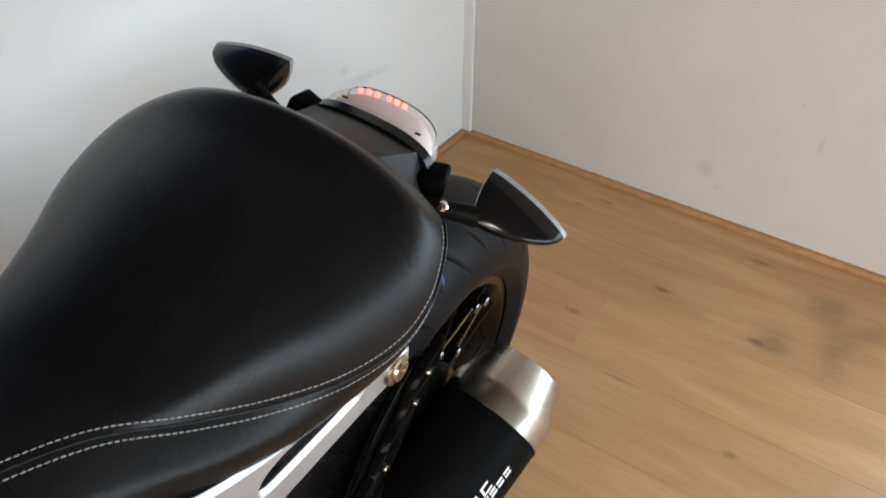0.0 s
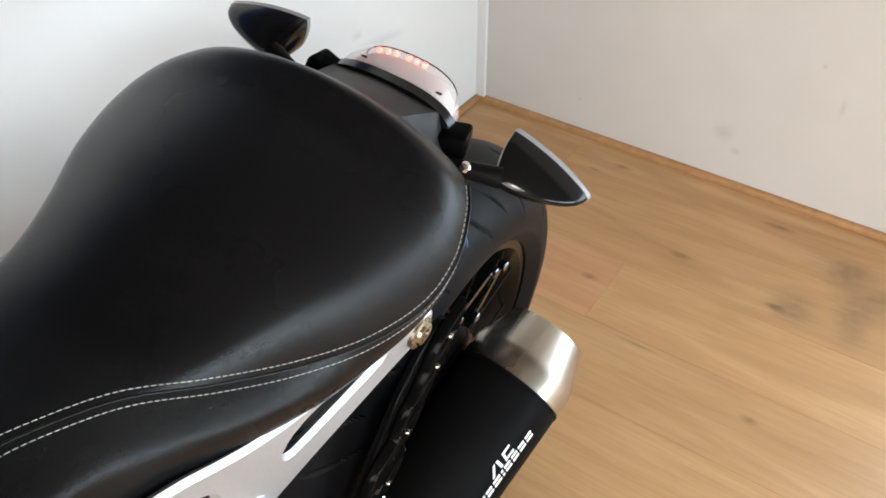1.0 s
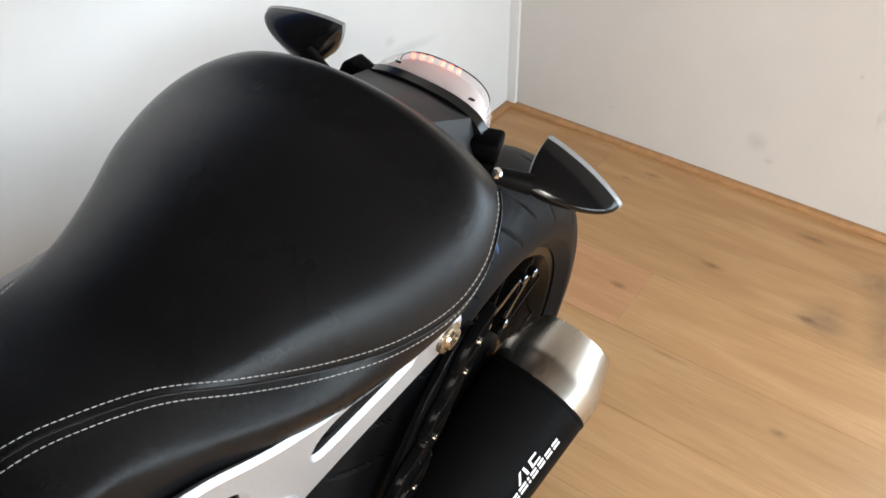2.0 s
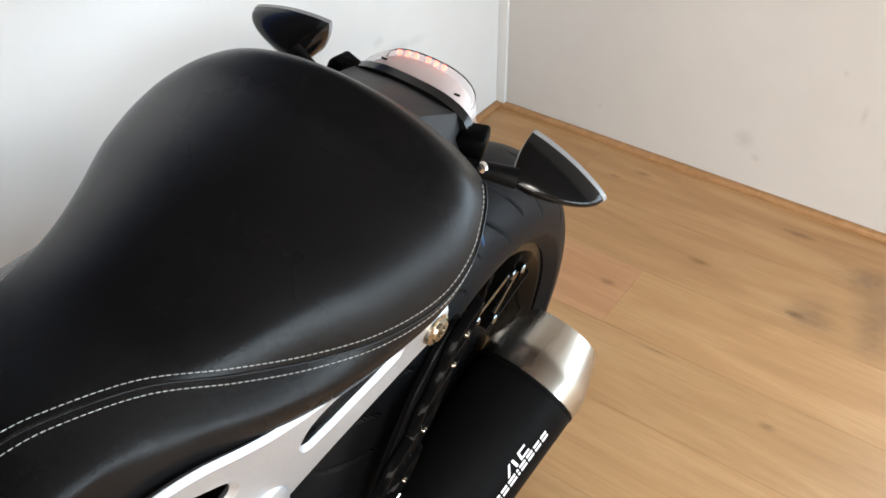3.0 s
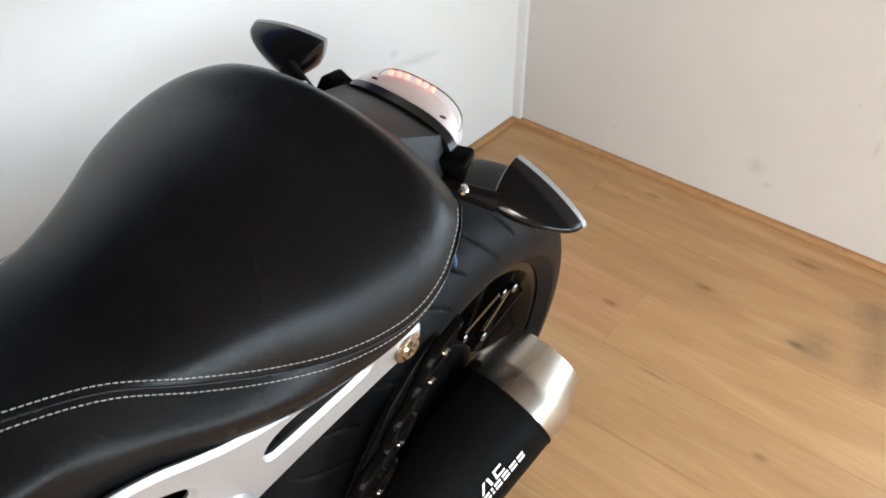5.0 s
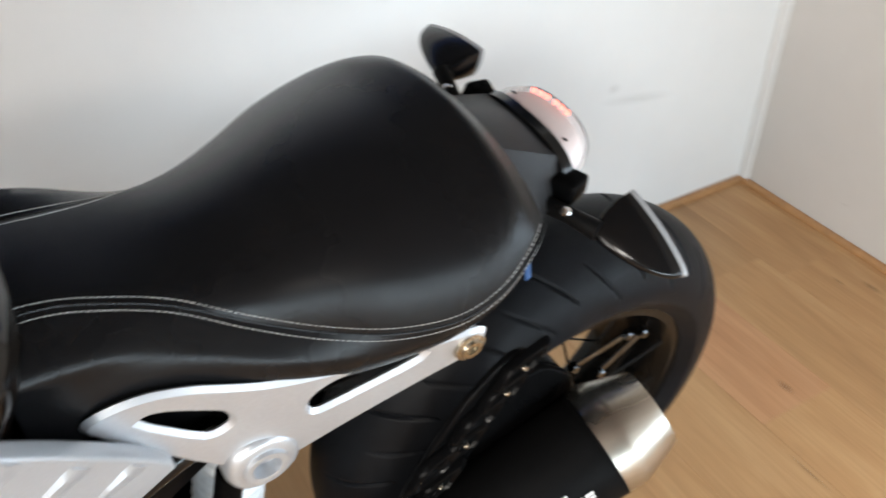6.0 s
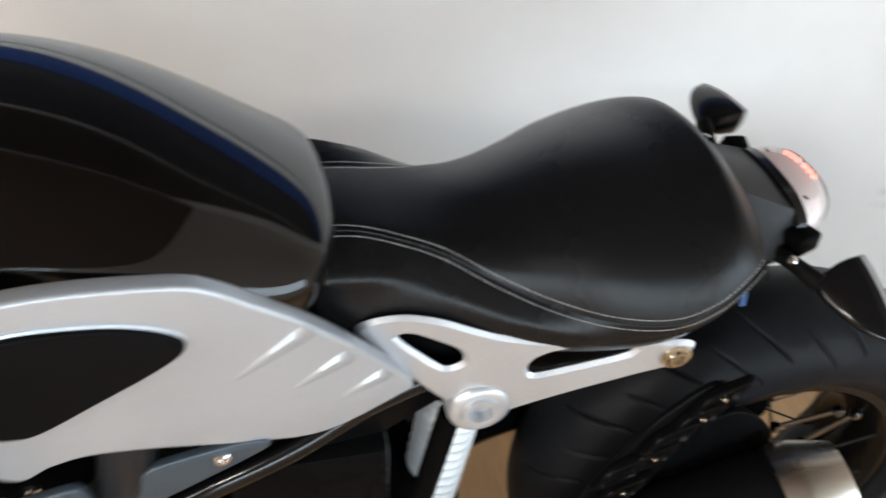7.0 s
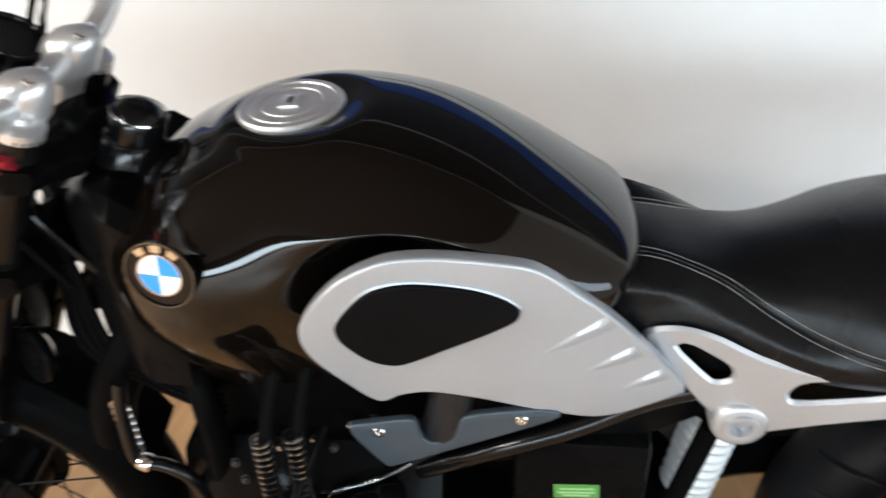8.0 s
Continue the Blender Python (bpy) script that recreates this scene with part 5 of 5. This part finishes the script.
# black bodies added to fill the dark front end and hide the wall
part("steering_cover", loft([[(x, y, z) for y, z in ((-w, z0), (-w, z1 - 0.02), (-w + 0.02, z1), (w - 0.02, z1), (w, z1 - 0.02), (w, z0))] for x, w, z0, z1 in ((-1.050, 0.122, 0.66, 0.880), (-1.10, 0.118, 0.66, 0.912), (-1.14, 0.090, 0.66, 0.912), (-1.18, 0.055, 0.68, 0.885))]), M_BLACK, bike)
part("front_cover", loft([[(x, y, z) for y, z in ((-w, z0), (-w * 1.1, (z0 + z1) / 2), (-w, z1), (w, z1), (w * 1.1, (z0 + z1) / 2), (w, z0))] for x, w, z0, z1 in ((-1.05, 0.085, 0.60, 0.69), (-1.12, 0.08, 0.605, 0.68), (-1.17, 0.065, 0.61, 0.66))]), M_SHADEBLACK, bike)
part("headlamp_bracket", plate([soften([(-1.335, 0.77), (-1.325, 0.70), (-1.335, 0.60), (-1.36, 0.55), (-1.42, 0.58), (-1.43, 0.66), (-1.38, 0.74)])], 0.06, 0.006, lambda a, b, h: (a, 0.03 - h, b)), M_BLACK, bike)
# made-up disc, one more dark mass in front of the wall
horn = part("horn", lathe((-1.265, -0.06, 0.655), (-0.5, -0.8, 0.1), [(0, 0.02), (0.01, 0.038), (0.022, 0.042), (0.026, 0.040), (0.027, 0.030), (0.024, 0.014), (0.028, 0.012), (0.028, 0)], 28), M_ENGINE, bike, "round black disc added as filler")
for k in range(4):
    part("wiring_loom", tube([(-1.235 - 0.02 * k, -0.03 + 0.012 * k, 0.86), (-1.195 - 0.014 * k, -0.055 + 0.01 * k, 0.775), (-1.17 - 0.012 * k, -0.075, 0.68), (-1.10 - 0.008 * k, -0.095, 0.655 - 0.006 * k), (-1.03, -0.10, 0.62 - 0.01 * k)], 0.0055, 8, 24), M_SHADEBLACK, bike)
part("down_tube", tube([(-1.09, -0.06, 0.72), (-1.050, -0.11, 0.64), (-1.042, -0.12, 0.56), (-1.040, -0.12, 0.47), (-0.98, -0.13, 0.25)], 0.017, 14, 20), M_SHADEBLACK, bike)
part("down_tube", tube([(-1.14, 0.05, 0.70), (-1.15, 0.11, 0.58), (-1.08, 0.13, 0.42), (-0.98, 0.13, 0.25)], 0.017, 14, 20), M_SHADEBLACK, bike)
part("oil_hose", tube([(-1.141, -0.125, 0.666), (-1.150, -0.127, 0.615), (-1.152, -0.13, 0.537), (-1.137, -0.13, 0.526), (-1.111, -0.13, 0.520), (-1.082, -0.13, 0.493), (-1.061, -0.13, 0.423)], 0.009, 12, 30), M_GLOSSBLACK, bike, "gloss black oil hose")
part("hose_fitting", lathe((-1.147, -0.131, 0.530), (0.9, -0.1, -0.25), [(0, 0.0105), (0.006, 0.012), (0.014, 0.012), (0.017, 0.0105)], 16), M_CHROME, bike)
for k in range(7):
    part("spring_coil", ring_mesh([(-0.0015, 0.0095), (0.0015, 0.0095), (0.0015, 0.013), (-0.0015, 0.013)], 20), M_RINGS, bike).matrix_basis = Matrix.Translation((-1.150, -0.1265, 0.625 - 0.0125 * k)) @ pose(0, 0, 0, 8, 14, 0)
part("side_stand", tube([(-0.70, -0.10, 0.26), (-0.74, -0.20, 0.09), (-0.765, -0.262, 0.048)], [0.014, 0.012, 0.012], 12, 10), M_BLACK, bike)
part("stand_foot", block((0.05, 0.05, 0.008), (-0.768, -0.266, 0.043), 0.002, pose(0, 0, 0, -8, 0, 0)), M_BLACK, bike)

# ---- the floor: oak boards along y ----
floor = tagged(part("floor", block((-X0 + 0.24, -Y0 + 0.24, 0.03), (X0 / 2, Y0 / 2, -0.021), 0), M_BASE, None, "oak laminate floor of wide boards", smooth=False), kind="structure")
BW, BL = 0.180, 1.285
random.seed(5)
shared = {}


def board(w, l, wood):
    key = (round(w, 3), round(l, 3), wood.name)
    if key not in shared:
        bm = block((w - 0.0003, l - 0.0003, 0.008), (0, 0, -0.004), 0.0003, None, 1)
        me = bpy.data.meshes.new("plank")
        bm.to_mesh(me)
        bm.free()
        me.materials.append(wood)
        shared[key] = me
    return shared[key]


i = 0
x = -0.0052
while x > X0 + 0.01:
    w = min(BW if i else 0.0208, x - X0)
    y = -0.611 + BL * 3 if i == 3 else random.uniform(-1, 0) * BL + BL * 2
    while y > Y0:
        a, b = max(y - BL, Y0), min(y, -0.004)
        if b - a > 0.02:
            ob = new("plank", board(w, b - a, M_OAK_PINK if i == 3 and b > -0.6 else M_OAK))
            ob.parent = floor
            ob.location = (x - w / 2, (a + b) / 2, 0)
        y -= BL
    x -= w
    i += 1

# knots and a grey worn patch in the boards
KNOT = fade(mat("brown_knot", (0.16, 0.075, 0.03), 0.5, 0, 0.2, 40, 200), 1.0, 0.7)
WORN = fade(mat("grey_worn_patch", (0.17, 0.13, 0.115), 0.6, 0, 0.2, 12, 60), 1.0, 0.36)
KNOTS = [(-0.336, -0.907, 0.012, 0.024), (-0.297, -0.695, 0.012, 0.03), (-0.09, -0.836, 0.012, 0.045), (-0.461, -0.568, 0.012, 0.022), (-0.579, -0.728, 0.004, 0.055), (-0.076, -0.458, 0.010, 0.03), (-0.631, -0.958, 0.010, 0.02), (-0.121, -0.408, 0.006, 0.02)]
for x, y, sx, sy in KNOTS:
    bm = bmesh.new()
    bmesh.ops.create_circle(bm, cap_ends=True, segments=20, radius=1)
    k = part("knot", bm, KNOT, floor, smooth=False)
    k.matrix_basis = Matrix.Translation((x, y, 0.0006)) @ Matrix.Diagonal((sx, sy, 1, 1))
for q in range(9):
    x, y, sx, sy = -0.24 + random.uniform(-0.11, 0.09), -1.0 + random.uniform(-0.10, 0.07), random.uniform(0.03, 0.06), random.uniform(0.04, 0.09)
    bm = bmesh.new()
    bmesh.ops.create_circle(bm, cap_ends=True, segments=24, radius=1)
    k = part("worn_patch", bm, WORN, floor, smooth=False)
    k.matrix_basis = Matrix.Translation((x, y, 0.0009 + 0.0001 * q)) @ Matrix.Diagonal((sx, sy, 1, 1))
